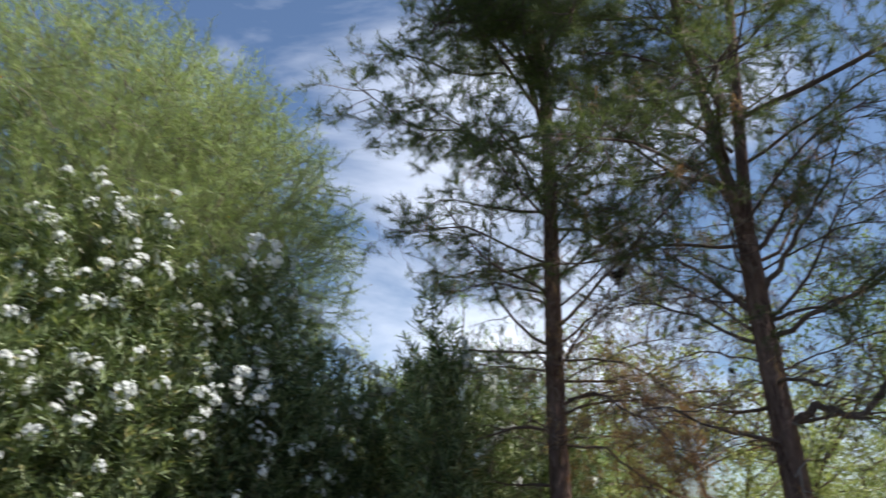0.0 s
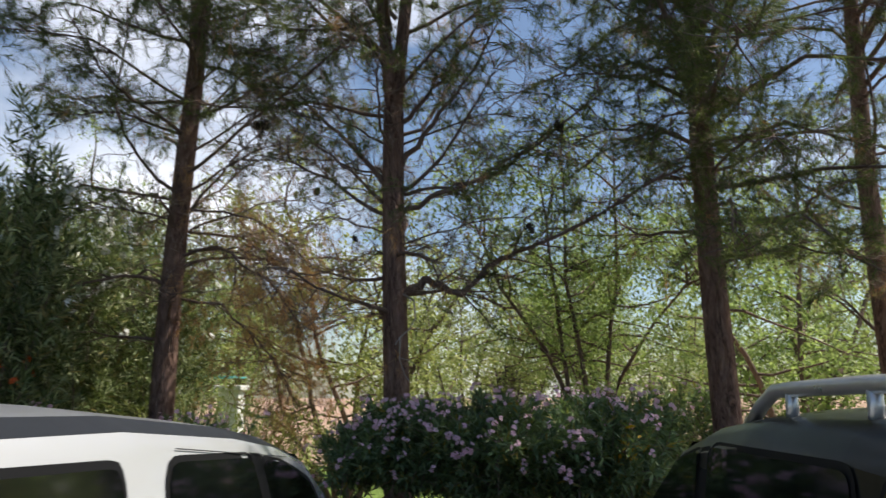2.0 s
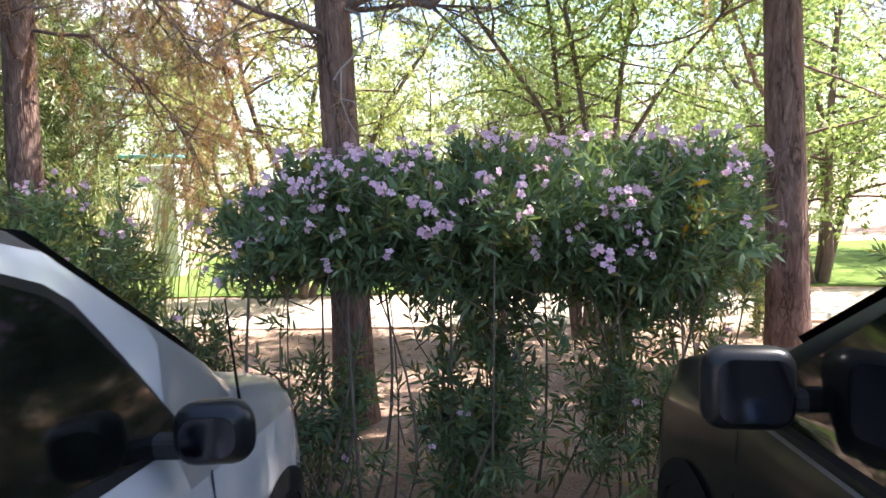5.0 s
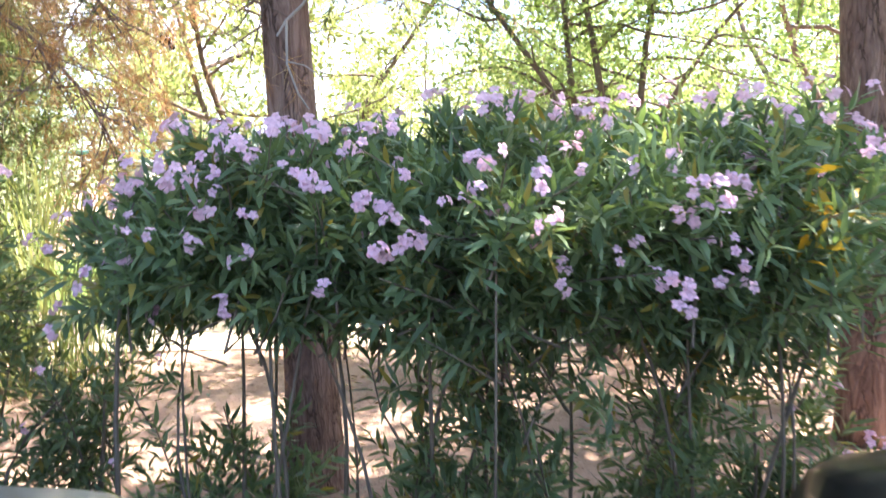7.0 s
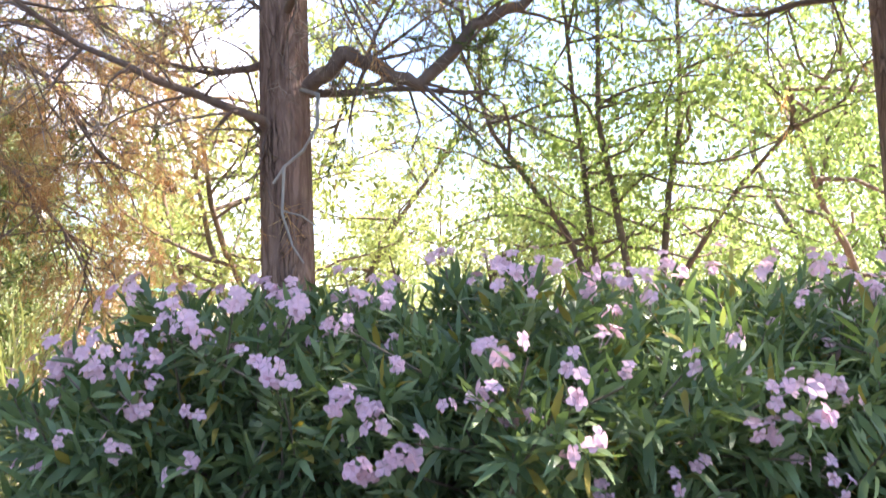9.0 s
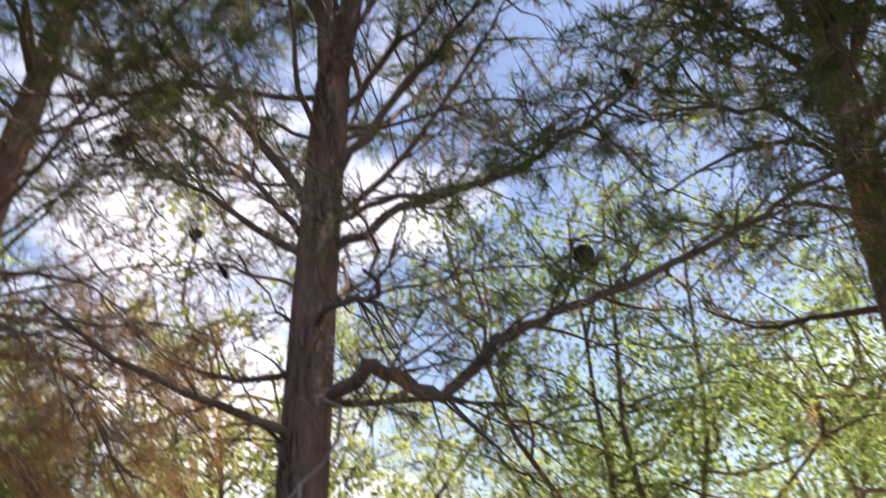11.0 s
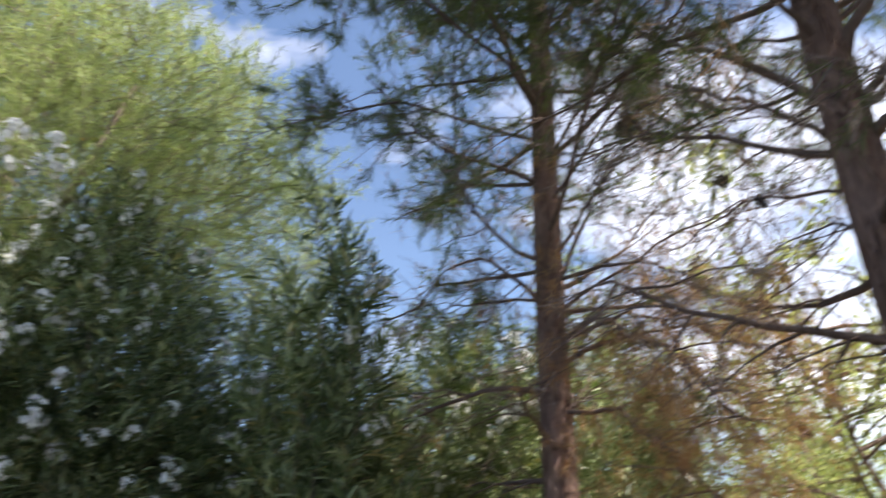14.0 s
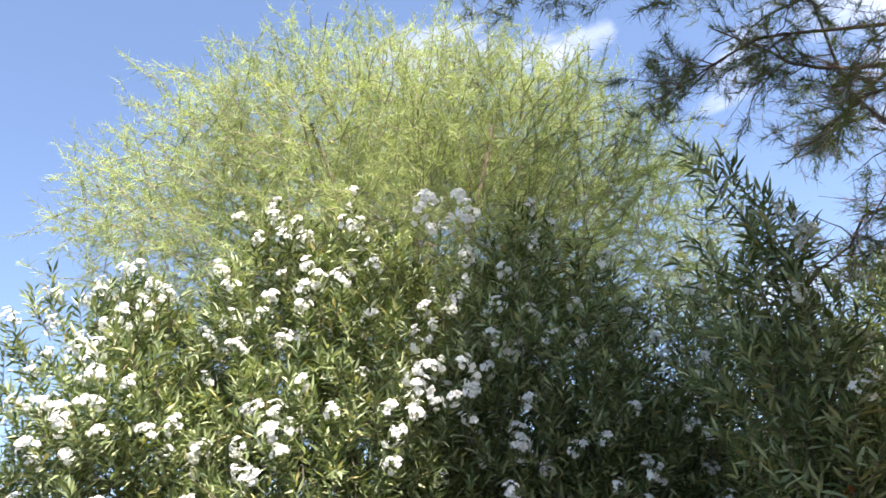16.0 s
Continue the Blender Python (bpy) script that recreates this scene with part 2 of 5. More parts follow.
M_TWIG = rough_mat("twig_bark", [(0.3, (0.10, 0.066, 0.054)), (0.7, (0.22, 0.160, 0.135))], 30, (1, 1, 0.4), 0.9, 0.4)
M_TWIG_PALE = rough_mat("bare_twig", [(0.3, (0.24, 0.21, 0.19)), (0.7, (0.42, 0.38, 0.35))], 30, (1, 1, 0.4), 0.85, 0.4)
M_STEM = rough_mat("shrub_stem", [(0.3, (0.13, 0.10, 0.075)), (0.7, (0.27, 0.22, 0.17))], 30, (1, 1, 0.4), 0.9, 0.4)
M_CONE = rough_mat("cone_scale", [(0.3, (0.028, 0.022, 0.018)), (0.7, (0.075, 0.058, 0.045))], 60, (1, 1, 1), 0.85, 0.6)
M_SOIL = rough_mat("sandy_soil", [(0.25, (0.22, 0.13, 0.090)), (0.5, (0.38, 0.25, 0.185)), (0.75, (0.54, 0.385, 0.295))], 6.0, (1, 1, 1), 0.95, 0.7, 55, 10, spots=(34, 0.16, (0.20, 0.135, 0.09)), spec=0.15)
M_ASPHALT = rough_mat("asphalt", [(0.3, (0.038, 0.038, 0.040)), (0.7, (0.075, 0.074, 0.072))], 70, (1, 1, 1), 0.9, 0.6, spots=(160, 0.2, (0.12, 0.115, 0.11)))
M_KERB = rough_mat("kerb_concrete", [(0.3, (0.27, 0.255, 0.235)), (0.7, (0.40, 0.385, 0.36))], 14, (1, 1, 1), 0.9, 0.5, 90)
M_PATH = rough_mat("pale_gravel", [(0.3, (0.44, 0.35, 0.27)), (0.7, (0.56, 0.46, 0.37))], 12, (1, 1, 1), 0.95, 0.6, 60, spec=0.15)
M_LAWN = rough_mat("lawn_turf", [(0.3, (0.09, 0.14, 0.03)), (0.7, (0.17, 0.24, 0.06))], 18, (1, 1, 1), 0.95, 0.8, 80, spec=0.1)
M_PLASTER = rough_mat("white_plaster", [(0.3, (0.66, 0.64, 0.60)), (0.7, (0.78, 0.76, 0.72))], 10, (1, 1, 1), 0.85, 0.25, 60)
M_WHITE_PAINT = plain_mat("white_car_paint", (0.46, 0.47, 0.49), 0.22, 0, 1.0, 0.5, 0.05)
M_DARK_PAINT = plain_mat("black_car_paint", (0.009, 0.010, 0.011), 0.30, 0, 0.12, 0.25, 0.008)
M_SILVER = plain_mat("silver_rail", (0.62, 0.63, 0.65), 0.3, 0.7, 0.3)
M_CHROME = plain_mat("chrome", (0.75, 0.75, 0.76), 0.1, 1.0)
M_DULL = plain_mat("dull_alloy", (0.16, 0.16, 0.17), 0.42, 0.5)
M_RUBBER = plain_mat("black_rubber", (0.012, 0.012, 0.013), 0.6, 0, 0, 0.15)
M_BAND = plain_mat("dark_grey_band", (0.016, 0.018, 0.023), 0.38, 0, 0, 0.35)
# bonnet of the white car: tree shade put in as darker grey, plus some dust
M_BONNET = plain_mat("shade_grey_bonnet", (0.20, 0.205, 0.215), 0.34, 0.2, 0.3, 0.4, 0.12)
M_ROOF = plain_mat("grey_roof", (0.33, 0.34, 0.37), 0.3, 0.3, 0.5, 0.5, 0.04)
M_TRIM = plain_mat("grey_plastic", (0.022, 0.023, 0.026), 0.45, 0, 0, 0.3, 0.02)
M_GLASS = plain_mat("tinted_glass", (0.004, 0.005, 0.005), 0.03, 0, 0.35, 0.5)
M_MIRROR = plain_mat("mirror_glass", (0.035, 0.042, 0.06), 0.04, 1.0)
M_RED = plain_mat("red_lens", (0.45, 0.015, 0.015), 0.12, 0, 0.8)
M_ORANGE = plain_mat("orange_lens", (0.75, 0.16, 0.02), 0.12, 0, 0.8)
M_CLEAR = plain_mat("clear_lens", (0.70, 0.71, 0.72), 0.08, 0.2, 1.0)
M_CYAN = plain_mat("turquoise_panel", (0.12, 0.50, 0.52), 0.5)


# ---- mesh tools ----
rng = np.random.default_rng(11)


class Acc:
    """Collects vertices and faces for one mesh."""

    def __init__(self):
        self.v, self.f, self.n = [], [], 0

    def add(self, verts, faces):
        verts = np.asarray(verts, float)
        self.v.append(verts)
        self.f.extend([tuple(int(i) + self.n for i in f) for f in faces])
        self.n += len(verts)

    def tube(self, pts, radii, sides=6, ends=True):
        pts = np.asarray(pts, float)
        k = len(pts)
        d = np.gradient(pts, axis=0)
        d /= np.linalg.norm(d, axis=1, keepdims=True) + 1e-9
        up = np.where(np.abs(d[:, 2:3]) > 0.9, [[1.0, 0, 0]], [[0, 0, 1.0]])
        a = np.cross(d, up)
        a /= np.linalg.norm(a, axis=1, keepdims=True) + 1e-9
        b = np.cross(d, a)
        ang = np.linspace(0, 2 * np.pi, sides, endpoint=False)
        ring = np.cos(ang)[None, :, None] * a[:, None, :] + np.sin(ang)[None, :, None] * b[:, None, :]
        vs = (pts[:, None, :] + ring * np.asarray(radii, float)[:, None, None]).reshape(-1, 3)
        fs = [(i * sides + j, i * sides + (j + 1) % sides, (i + 1) * sides + (j + 1) % sides, (i + 1) * sides + j)
              for i in range(k - 1) for j in range(sides)]
        if ends:
            fs.append(tuple(range((k - 1) * sides, k * sides)))
            fs.append(tuple(reversed(range(sides))))
        self.add(vs, fs)

    def mesh(self, name, material, smooth=True):
        me = bpy.data.meshes.new(name)
        me.from_pydata(np.concatenate(self.v) if self.v else [], [], self.f)
        me.materials.append(material)
        if smooth:
            me.shade_smooth()
        return me


def fast_mesh(name, verts, faces, material):
    """verts (n, k, 3): n equal pieces; faces: index lists of equal length within one piece."""
    n, k, _ = verts.shape
    me = bpy.data.meshes.new(name)
    me.vertices.add(n * k)
    me.vertices.foreach_set("co", verts.reshape(-1).astype(np.float32))
    loops = np.concatenate([(np.arange(n)[:, None] * k + np.array(f)[None, :]) for f in faces], axis=1).reshape(-1)
    sizes = np.tile([len(f) for f in faces], n)
    starts = np.concatenate([[0], np.cumsum(sizes)[:-1]])
    me.loops.add(len(loops))
    me.loops.foreach_set("vertex_index", loops.astype(np.int32))
    me.polygons.add(len(sizes))
    me.polygons.foreach_set("loop_start", starts.astype(np.int32))
    me.update(calc_edges=True)
    me.materials.append(material)
    return me


def unit(v):
    return v / (np.linalg.norm(v, axis=-1, keepdims=True) + 1e-9)


def leaves(name, pos, way, length, width, material, curl=0.12, full=True):
    """Lance-shaped leaves at pos, pointing along way."""
    n = len(pos)
    way = unit(way)
    side = unit(np.cross(way, rng.normal(size=(n, 3)) * 0.6 + [0, 0, 1.0]))
    nor = np.cross(side, way)
    L = (length * rng.uniform(0.7, 1.2, n))[:, None]
    W = (width * rng.uniform(0.75, 1.2, n))[:, None] * 0.5
    C = (curl * rng.uniform(-0.6, 1.6, n))[:, None] * L
    if full:
        verts = np.stack([pos, pos + way * L * 0.35 + side * W + nor * (W * 0.25), pos + way * L * 0.35 - side * W + nor * (W * 0.25),
                          pos + way * L * 0.7 + side * W * 0.75 - nor * C * 0.5, pos + way * L * 0.7 - side * W * 0.75 - nor * C * 0.5,
                          pos + way * L - nor * C * 1.3], axis=1)
        faces = [(0, 1, 2), (1, 3, 4, 2), (3, 5, 4)]
    else:
        verts = np.stack([pos, pos + way * L * 0.45 + side * W, pos + way * L - nor * C, pos + way * L * 0.45 - side * W], axis=1)
        faces = [(0, 1, 2, 3)]
    return fast_mesh(name, verts, faces, material)


def part(name, me, parent, label=""):
    ob = new(name, me)
    ob.parent = parent
    if label:
        ob["label"] = label
    return ob


def thing(name, at, label, category, group="", kind=""):
    ob = new(name)
    ob.matrix_basis = pose(*at)
    return tagged(ob, label, category, group, kind)


def bm_mesh(name, bm, material, smooth=False):
    me = bpy.data.meshes.new(name)
    bm.to_mesh(me)
    bm.free()
    me.materials.append(material)
    if smooth:
        me.shade_smooth()
    return me


def box_mesh(name, size, material, bevel=0.01, at=(0, 0, 0)):
    bm = bmesh.new()
    bmesh.ops.create_cube(bm, size=1, matrix=Matrix.Translation(at) @ Matrix.Diagonal((*size, 1)))
    if bevel:
        bmesh.ops.bevel(bm, geom=bm.edges[:], offset=bevel, segments=2, profile=0.5, affect="EDGES")
    return bm_mesh(name, bm, material)


def wander(start, way, length, steps, bend=0.25, lift=0.0):
    """A crooked line from start."""
    p, d = np.array(start, float), unit(np.array(way, float))
    pts = [p.copy()]
    for _ in range(steps):
        d = unit(d + rng.normal(size=3) * bend / math.sqrt(steps) + np.array([0, 0, lift / steps]))
        p = p + d * length / steps
        pts.append(p.copy())
    return np.array(pts)


# ---- ground ----
KERB_Y = 5.75
bm = bmesh.new()
GX = [-400, -60, -20] + [x * 0.5 for x in range(-24, 25)] + [20, 60, 400]
GY = [KERB_Y + 0.15] + [KERB_Y + 0.15 + 0.25 * i for i in range(1, 30)] + [14, 16, 19, 23, 30, 60, 400]
grid = [[bm.verts.new((x, y, 0.10 + (0.05 * noise.noise((x * 0.8, y * 0.8, 0)) + 0.03 * noise.noise((x * 2.3, y * 2.3, 4)) + 0.03) * min(1, max(0, (y - KERB_Y - 0.2) * 1.2)))) for x in GX] for y in GY]
for j in range(len(GY) - 1):
    for i in range(len(GX) - 1):
        bm.faces.new((grid[j][i], grid[j][i + 1], grid[j + 1][i + 1], grid[j + 1][i]))
tagged(new("ground", bm_mesh("ground", bm, M_SOIL, True)), "bare sandy soil bed under the shrubs and pines", "ground", kind="structure")
bm = bmesh.new()
bmesh.ops.create_grid(bm, x_segments=4, y_segments=4, size=1, matrix=Matrix.Translation((0, KERB_Y - 200, 0)) @ Matrix.Diagonal((400, 200, 1, 1)))
tagged(new("road", bm_mesh("road", bm, M_ASPHALT)), "worn grey asphalt of a parking place", "asphalt", kind="structure")
kerb = tagged(new("kerb"), "pale concrete kerb between asphalt and planting bed", "kerb", kind="structure")
KERB_STONE = box_mesh("kerb_stone", (0.996, 0.15, 0.30), M_KERB, 0.018, (0, 0, -0.01))
for i in range(-16, 17):
    s = part("kerb_stone", KERB_STONE, kerb)
    s.matrix_basis = pose(i * 1.0 + 0.3, KERB_Y + 0.075, 0)
path_ob = tagged(new("path", box_mesh("path", (60, 2.0, 0.06), M_PATH, 0.0, (-6, 11.3, 0.125))), "pale gravel path beyond the pines", "path", kind="structure")
lawn_ob = tagged(new("lawn", box_mesh("lawn", (60, 6.4, 0.06), M_LAWN, 0.0, (-6, 15.8, 0.125))), "strip of green lawn beyond the path", "lawn", kind="structure")


# ---- pines ----
def needle_tufts(name, at, way, material, per=22, length=0.085, thick=0.0028):
    """Brushes of fine needles at the twig ends."""
    n = len(at)
    if n == 0:
        return None
    at, way = np.repeat(at, per, 0), np.repeat(unit(way), per, 0)
    d = unit(way * 0.75 + rng.normal(size=way.shape) * 0.55)
    start = at - way * (rng.uniform(0, 0.10, (len(at), 1)))
    side = unit(np.cross(d, rng.normal(size=d.shape))) * thick * 0.5
    L = length * rng.uniform(0.7, 1.25, (len(at), 1))
    verts = np.stack([start - side, start + side, start + d * L], axis=1)
    return fast_mesh(name, verts, [(0, 1, 2)], material)


CONE = Acc()
for k in range(9):
    zz, rr = -0.045 + k * 0.010, 0.034 * math.sin(math.pi * (k + 1.2) / 11)
    for j in range(7):
        a = 2 * math.pi * (j + 0.5 * (k % 2)) / 7
        c, s = math.cos(a), math.sin(a)
        CONE.add([(c * rr * 0.3, s * rr * 0.3, zz), (c * rr - s * 0.008, s * rr + c * 0.008, zz + 0.004), (c * rr * 1.25, s * rr * 1.25, zz + 0.012), (c * rr + s * 0.008, s * rr - c * 0.008, zz + 0.004)], [(0, 1, 2, 3)])
CONE.tube([(0, 0, -0.05), (0, 0, 0), (0, 0, 0.055)], [0.012, 0.02, 0.006], 6)
CONE_MESH = CONE.mesh("pine_cone", M_CONE, False)


def pine(base, radius, height, lean, seed, crown_from, label, forks=None, limbs=(), dead=(), cones=(), tufts=1.0, bare_to=3.2, spread=2.6, limb_count=46, limb_from=2.1):
    """A pine: tapered trunk, crooked limbs with side twigs, needle brushes, cones."""
    global rng
    rng = np.random.default_rng(seed)
    tree = thing("pine_tree", (base[0], base[1], 0.08), label, "tree", "pines in the planting bed")
    trunk = Acc()

    def axis(z):
        return np.array([lean[0] * z + 0.05 * math.sin(z * 0.7 + seed), lean[1] * z + 0.05 * math.cos(z * 0.6 + seed), z])

    top = forks[0] if forks else height
    zs = np.linspace(-0.15, top, 26)
    rad = [radius * (1.0 + 0.35 * math.exp(-max(z, 0) * 3.5)) * (1 - 0.62 * max(z, 0) / height) for z in zs]
    trunk.tube([axis(z) for z in zs], rad, 16)
    if forks:
        for dx, dy in forks[1]:
            fz = np.linspace(0, height - top, 12)
            trunk.tube([axis(top - 0.15) + np.array([dx * z, dy * z, z]) for z in fz], [rad[-1] * 0.72 * (1 - 0.8 * z / (height - top)) for z in fz], 10)
    tuft_at, tuft_way, dead_at, dead_way, tips, sere_at, sere_way = [], [], [], [], [], [], []

    def grow(pts, r0, green, brown, twig_len=0.55, n_twigs=None):
        wood = Acc()
        k = len(pts)
        r = np.linspace(r0, r0 * 0.25, k)
        wood.tube(pts, r, 6, False)
        length = np.linalg.norm(np.diff(pts, axis=0), axis=1).sum()
        for _ in range(n_twigs or int((5 + length * 7.5) * (1.0 if pts[0][2] < 5.6 else 1.5))):
            u = rng.uniform(0.18, 1.0) * (k - 1)
            i = min(int(u), k - 2)
            p = pts[i] + (pts[i + 1] - pts[i]) * (u - i)
            d = unit(unit(pts[i + 1] - pts[i]) * 0.7 + rng.normal(size=3) * [0.75, 0.75, 0.5] + [0, 0, -0.05])
            L = twig_len * rng.uniform(0.4, 1.2)
            tw = wander(p, d, L, 4, 0.5, -0.1)
            wood.tube(tw, np.linspace(r0 * 0.22 + 0.0025, 0.0018, 5), 3, False)
            for _ in range(int(2 + L * 6)):
                v = rng.uniform(0.3, 1.0) * 4
                j = min(int(v), 3)
                q = tw[j] + (tw[j + 1] - tw[j]) * (v - j)
                e = unit(unit(tw[j + 1] - tw[j]) * 0.8 + rng.normal(size=3) * 0.7)
                sub = wander(q, e, rng.uniform(0.10, 0.28), 2, 0.3)
                wood.tube(sub[::2], [0.0024, 0.0014], 3, False)
                if rng.random() < green * (0.8 if p[2] < 5.2 else 1.0):
                    tuft_at.append(sub[-1]), tuft_way.append(e)
                    tuft_at.append(sub[1]), tuft_way.append(e)
                    tips.append(q)
                elif rng.random() < brown:
                    dead_at.append(sub[-1]), dead_way.append(unit(e * 0.5 + np.array([0, 0, -0.9])))
                elif p[2] > 2.4 and rng.random() < 0.75:
                    sere_at.append(sub[-1]), sere_way.append(e)
        part("limb", wood.mesh("limb", M_TWIG), tree)

    for i in range(limb_count):
        z = limb_from + (height - limb_from - 0.3) * ((i + 0.5) / limb_count) ** 1.1
        az = i * 2.39996 + seed
        reach = spread * (0.55 + 0.45 * math.sin(math.pi * min(1, (z - limb_from + 1.0) / (height - limb_from + 1.0)))) * rng.uniform(0.6, 1.1)
        if z < bare_to:
            reach *= 0.65
        start = axis(z) if not forks or z < top else axis(top) + np.array([*(forks[1][i % len(forks[1])]), 1]) * (z - top)
        way = (math.cos(az), math.sin(az), rng.uniform(0.05, 0.55))
        pts = wander(start, way, reach, 8, 0.45, 0.1)
        green = 0.0 if z < bare_to - 0.6 else 0.25 if z < bare_to else min(1.0, 0.5 + 0.45 * (z - bare_to))
        grow(pts, radius * 0.20 * (1 - 0.5 * z / height), green * tufts, 0.06 if z < bare_to + 0.5 else 0.0)
    for pts, r0, green in limbs:
        pts = np.array(pts, float) - [base[0], base[1], 0.08]
        fine = [pts[0]]
        for a, b in zip(pts[:-1], pts[1:]):
            for s in (0.25, 0.5, 0.75, 1.0):
                fine.append(a + (b - a) * s + rng.normal(size=3) * 0.012)
        grow(np.array(fine), r0, green, 0.05)
    for pts, r0 in dead:
        pts = np.array(pts, float) - [base[0], base[1], 0.08]
        fine = [pts[0]]
        for a, b in zip(pts[:-1], pts[1:]):
            for s in (0.25, 0.5, 0.75, 1.0):
                fine.append(a + (b - a) * s + rng.normal(size=3) * 0.012)
        grow(np.array(fine), r0, 0.03, 0.85, 0.65, 33)
    part("trunk", trunk.mesh("trunk", M_BARK), tree)
    me = needle_tufts("crown", np.array(tuft_at), np.array(tuft_way), M_NEEDLE, 22, 0.110, 0.0048)
    part("crown", me, tree, "grey-green brushes of long pine needles")
    if dead_at:
        at = np.repeat(np.array(dead_at), 3, 0)
        way = np.repeat(np.array(dead_way), 3, 0) + rng.normal(size=(len(at), 3)) * 0.3
        part("dead_needles", needle_tufts("dead_needles", at + rng.normal(size=at.shape) * 0.06, way, M_NEEDLE_DEAD, 20, 0.10, 0.0030), tree, "hanging rust-brown dead needles")
    if sere_at:
        part("sere_needles", needle_tufts("sere_needles", np.array(sere_at), np.array(sere_way), M_NEEDLE_GREY, 12, 0.10, 0.0042), tree, "sparse grey-brown withered needles")
    spots = [tips[i] for i in rng.integers(0, len(tips), 8)]
    for p in spots:
        c = part("pine_cone", CONE_MESH, tree)
        c.matrix_basis = pose(*p, rng.uniform(-60, 60), rng.uniform(-60, 60), 0) @ Matrix.Scale(rng.uniform(0.75, 1.0), 4)
    for p, size in cones:
        c = part("pine_cone", CONE_MESH, tree)
        c.matrix_basis = pose(p[0] - base[0], p[1] - base[1], p[2] - 0.08, rng.uniform(-40, 40), rng.uniform(-40, 40), 0) @ Matrix.Scale(size, 4)
    return tree


pine((-2.33, 8.0), 0.125, 9.6, (0.014, 0.0), 3, 3.4, "tall pine with dark trunk and rust-brown dying lower limb", bare_to=3.5, limb_count=36,
     # the first three limbs are added to shade the tall white hedge
     limbs=[([(-2.3, 8.0, 6.6), (-2.0, 6.4, 7.1), (-1.8, 6.0, 6.9)], 0.03, 1.0), ([(-2.3, 8.0, 7.4), (-1.4, 6.6, 7.9), (-1.0, 6.1, 7.7)], 0.03, 1.0), ([(-2.3, 8.0, 6.2), (-1.5, 6.5, 6.4), (-1.1, 6.0, 6.2)], 0.028, 1.0), ([(-2.3, 8.0, 4.9), (-1.6, 6.6, 4.9), (-0.9, 5.4, 4.5)], 0.024, 1.0), ([(-2.3, 8.0, 5.4), (-2.2, 6.7, 5.6), (-2.0, 6.1, 5.3)], 0.022, 1.0), ([(-2.3, 8.0, 5.0), (-1.9, 7.0, 5.2), (-1.3, 6.2, 5.1)], 0.022, 1.0), ([(-2.3, 8.0, 4.7), (-1.7, 7.4, 4.8), (-1.2, 6.9, 4.6)], 0.018, 0.9), ([(-2.3, 8.0, 4.6), (-2.9, 7.2, 4.9), (-3.5, 6.6, 4.8)], 0.015, 0.9), ([(-2.3, 8.0, 3.6), (-3.2, 7.8, 3.7), (-3.9, 7.5, 3.3)], 0.016, 0.4), ([(-2.3, 8.0, 4.25), (-2.9, 7.9, 4.47), (-3.7, 7.8, 4.44)], 0.017, 0.5), ([(-2.3, 8.0, 3.4), (-2.83, 7.9, 3.5), (-3.19, 7.9, 3.56)], 0.013, 0.3),
            ([(-2.2, 8.0, 3.5), (-1.54, 7.9, 3.39), (-1.24, 7.9, 3.21)], 0.014, 0.1), ([(-2.2, 8.0, 3.1), (-1.69, 7.9, 3.1), (-1.32, 7.9, 2.92)], 0.014, 0.1), ([(-2.2, 8.0, 3.5), (-1.8, 7.9, 3.92), (-1.38, 7.9, 4.4)], 0.016, 0.3),
            ([(-2.2, 8.0, 3.7), (-1.6, 7.8, 4.0), (-0.9, 7.6, 4.1)], 0.014, 0.1), ([(-2.2, 8.0, 4.1), (-1.5, 7.9, 4.5), (-0.8, 7.8, 4.8)], 0.014, 0.15), ([(-2.2, 8.0, 3.3), (-1.6, 8.2, 3.6), (-0.9, 8.3, 3.7)], 0.012, 0.05), ([(-2.2, 8.0, 4.4), (-1.7, 8.1, 5.0), (-1.0, 8.0, 5.4)], 0.014, 0.3)]
     # fan of upper limbs, also added to cast shade on that hedge
     + [([(-2.25, 8.0, z), (x * 0.5 - 1.1, 6.6, z + 0.5), (x, y, z + 0.2)], 0.028, 1.0) for x, y, z in ((-2.6, 6.1, 6.5), (-2.1, 5.9, 7.0), (-1.7, 6.0, 7.4), (-1.2, 6.1, 6.9), (-0.7, 6.2, 7.6), (-2.4, 6.1, 7.6), (-1.5, 5.8, 6.3), (-1.0, 6.4, 8.0), (-2.9, 6.6, 6.9), (-1.9, 6.3, 8.2), (-0.4, 6.5, 8.4), (-0.9, 6.0, 7.1))],
     dead=[([(-2.3, 8.0, 3.05), (-1.85, 7.8, 3.1), (-1.3, 7.6, 2.75), (-0.9, 7.5, 2.3)], 0.020), ([(-2.3, 8.0, 2.65), (-1.8, 7.9, 2.55), (-1.35, 7.8, 2.15), (-1.05, 7.7, 1.75)], 0.017), ([(-2.3, 8.0, 3.3), (-1.8, 8.4, 3.3), (-1.2, 8.8, 2.8)], 0.018)],
     cones=[((-0.93, 7.8, 3.6), 0.9), ((-1.51, 7.9, 4.24), 1.3), ((-1.46, 7.86, 4.28), 1.2), ((-1.56, 7.92, 4.30), 1.2), ((-1.50, 7.95, 4.33), 1.2)])
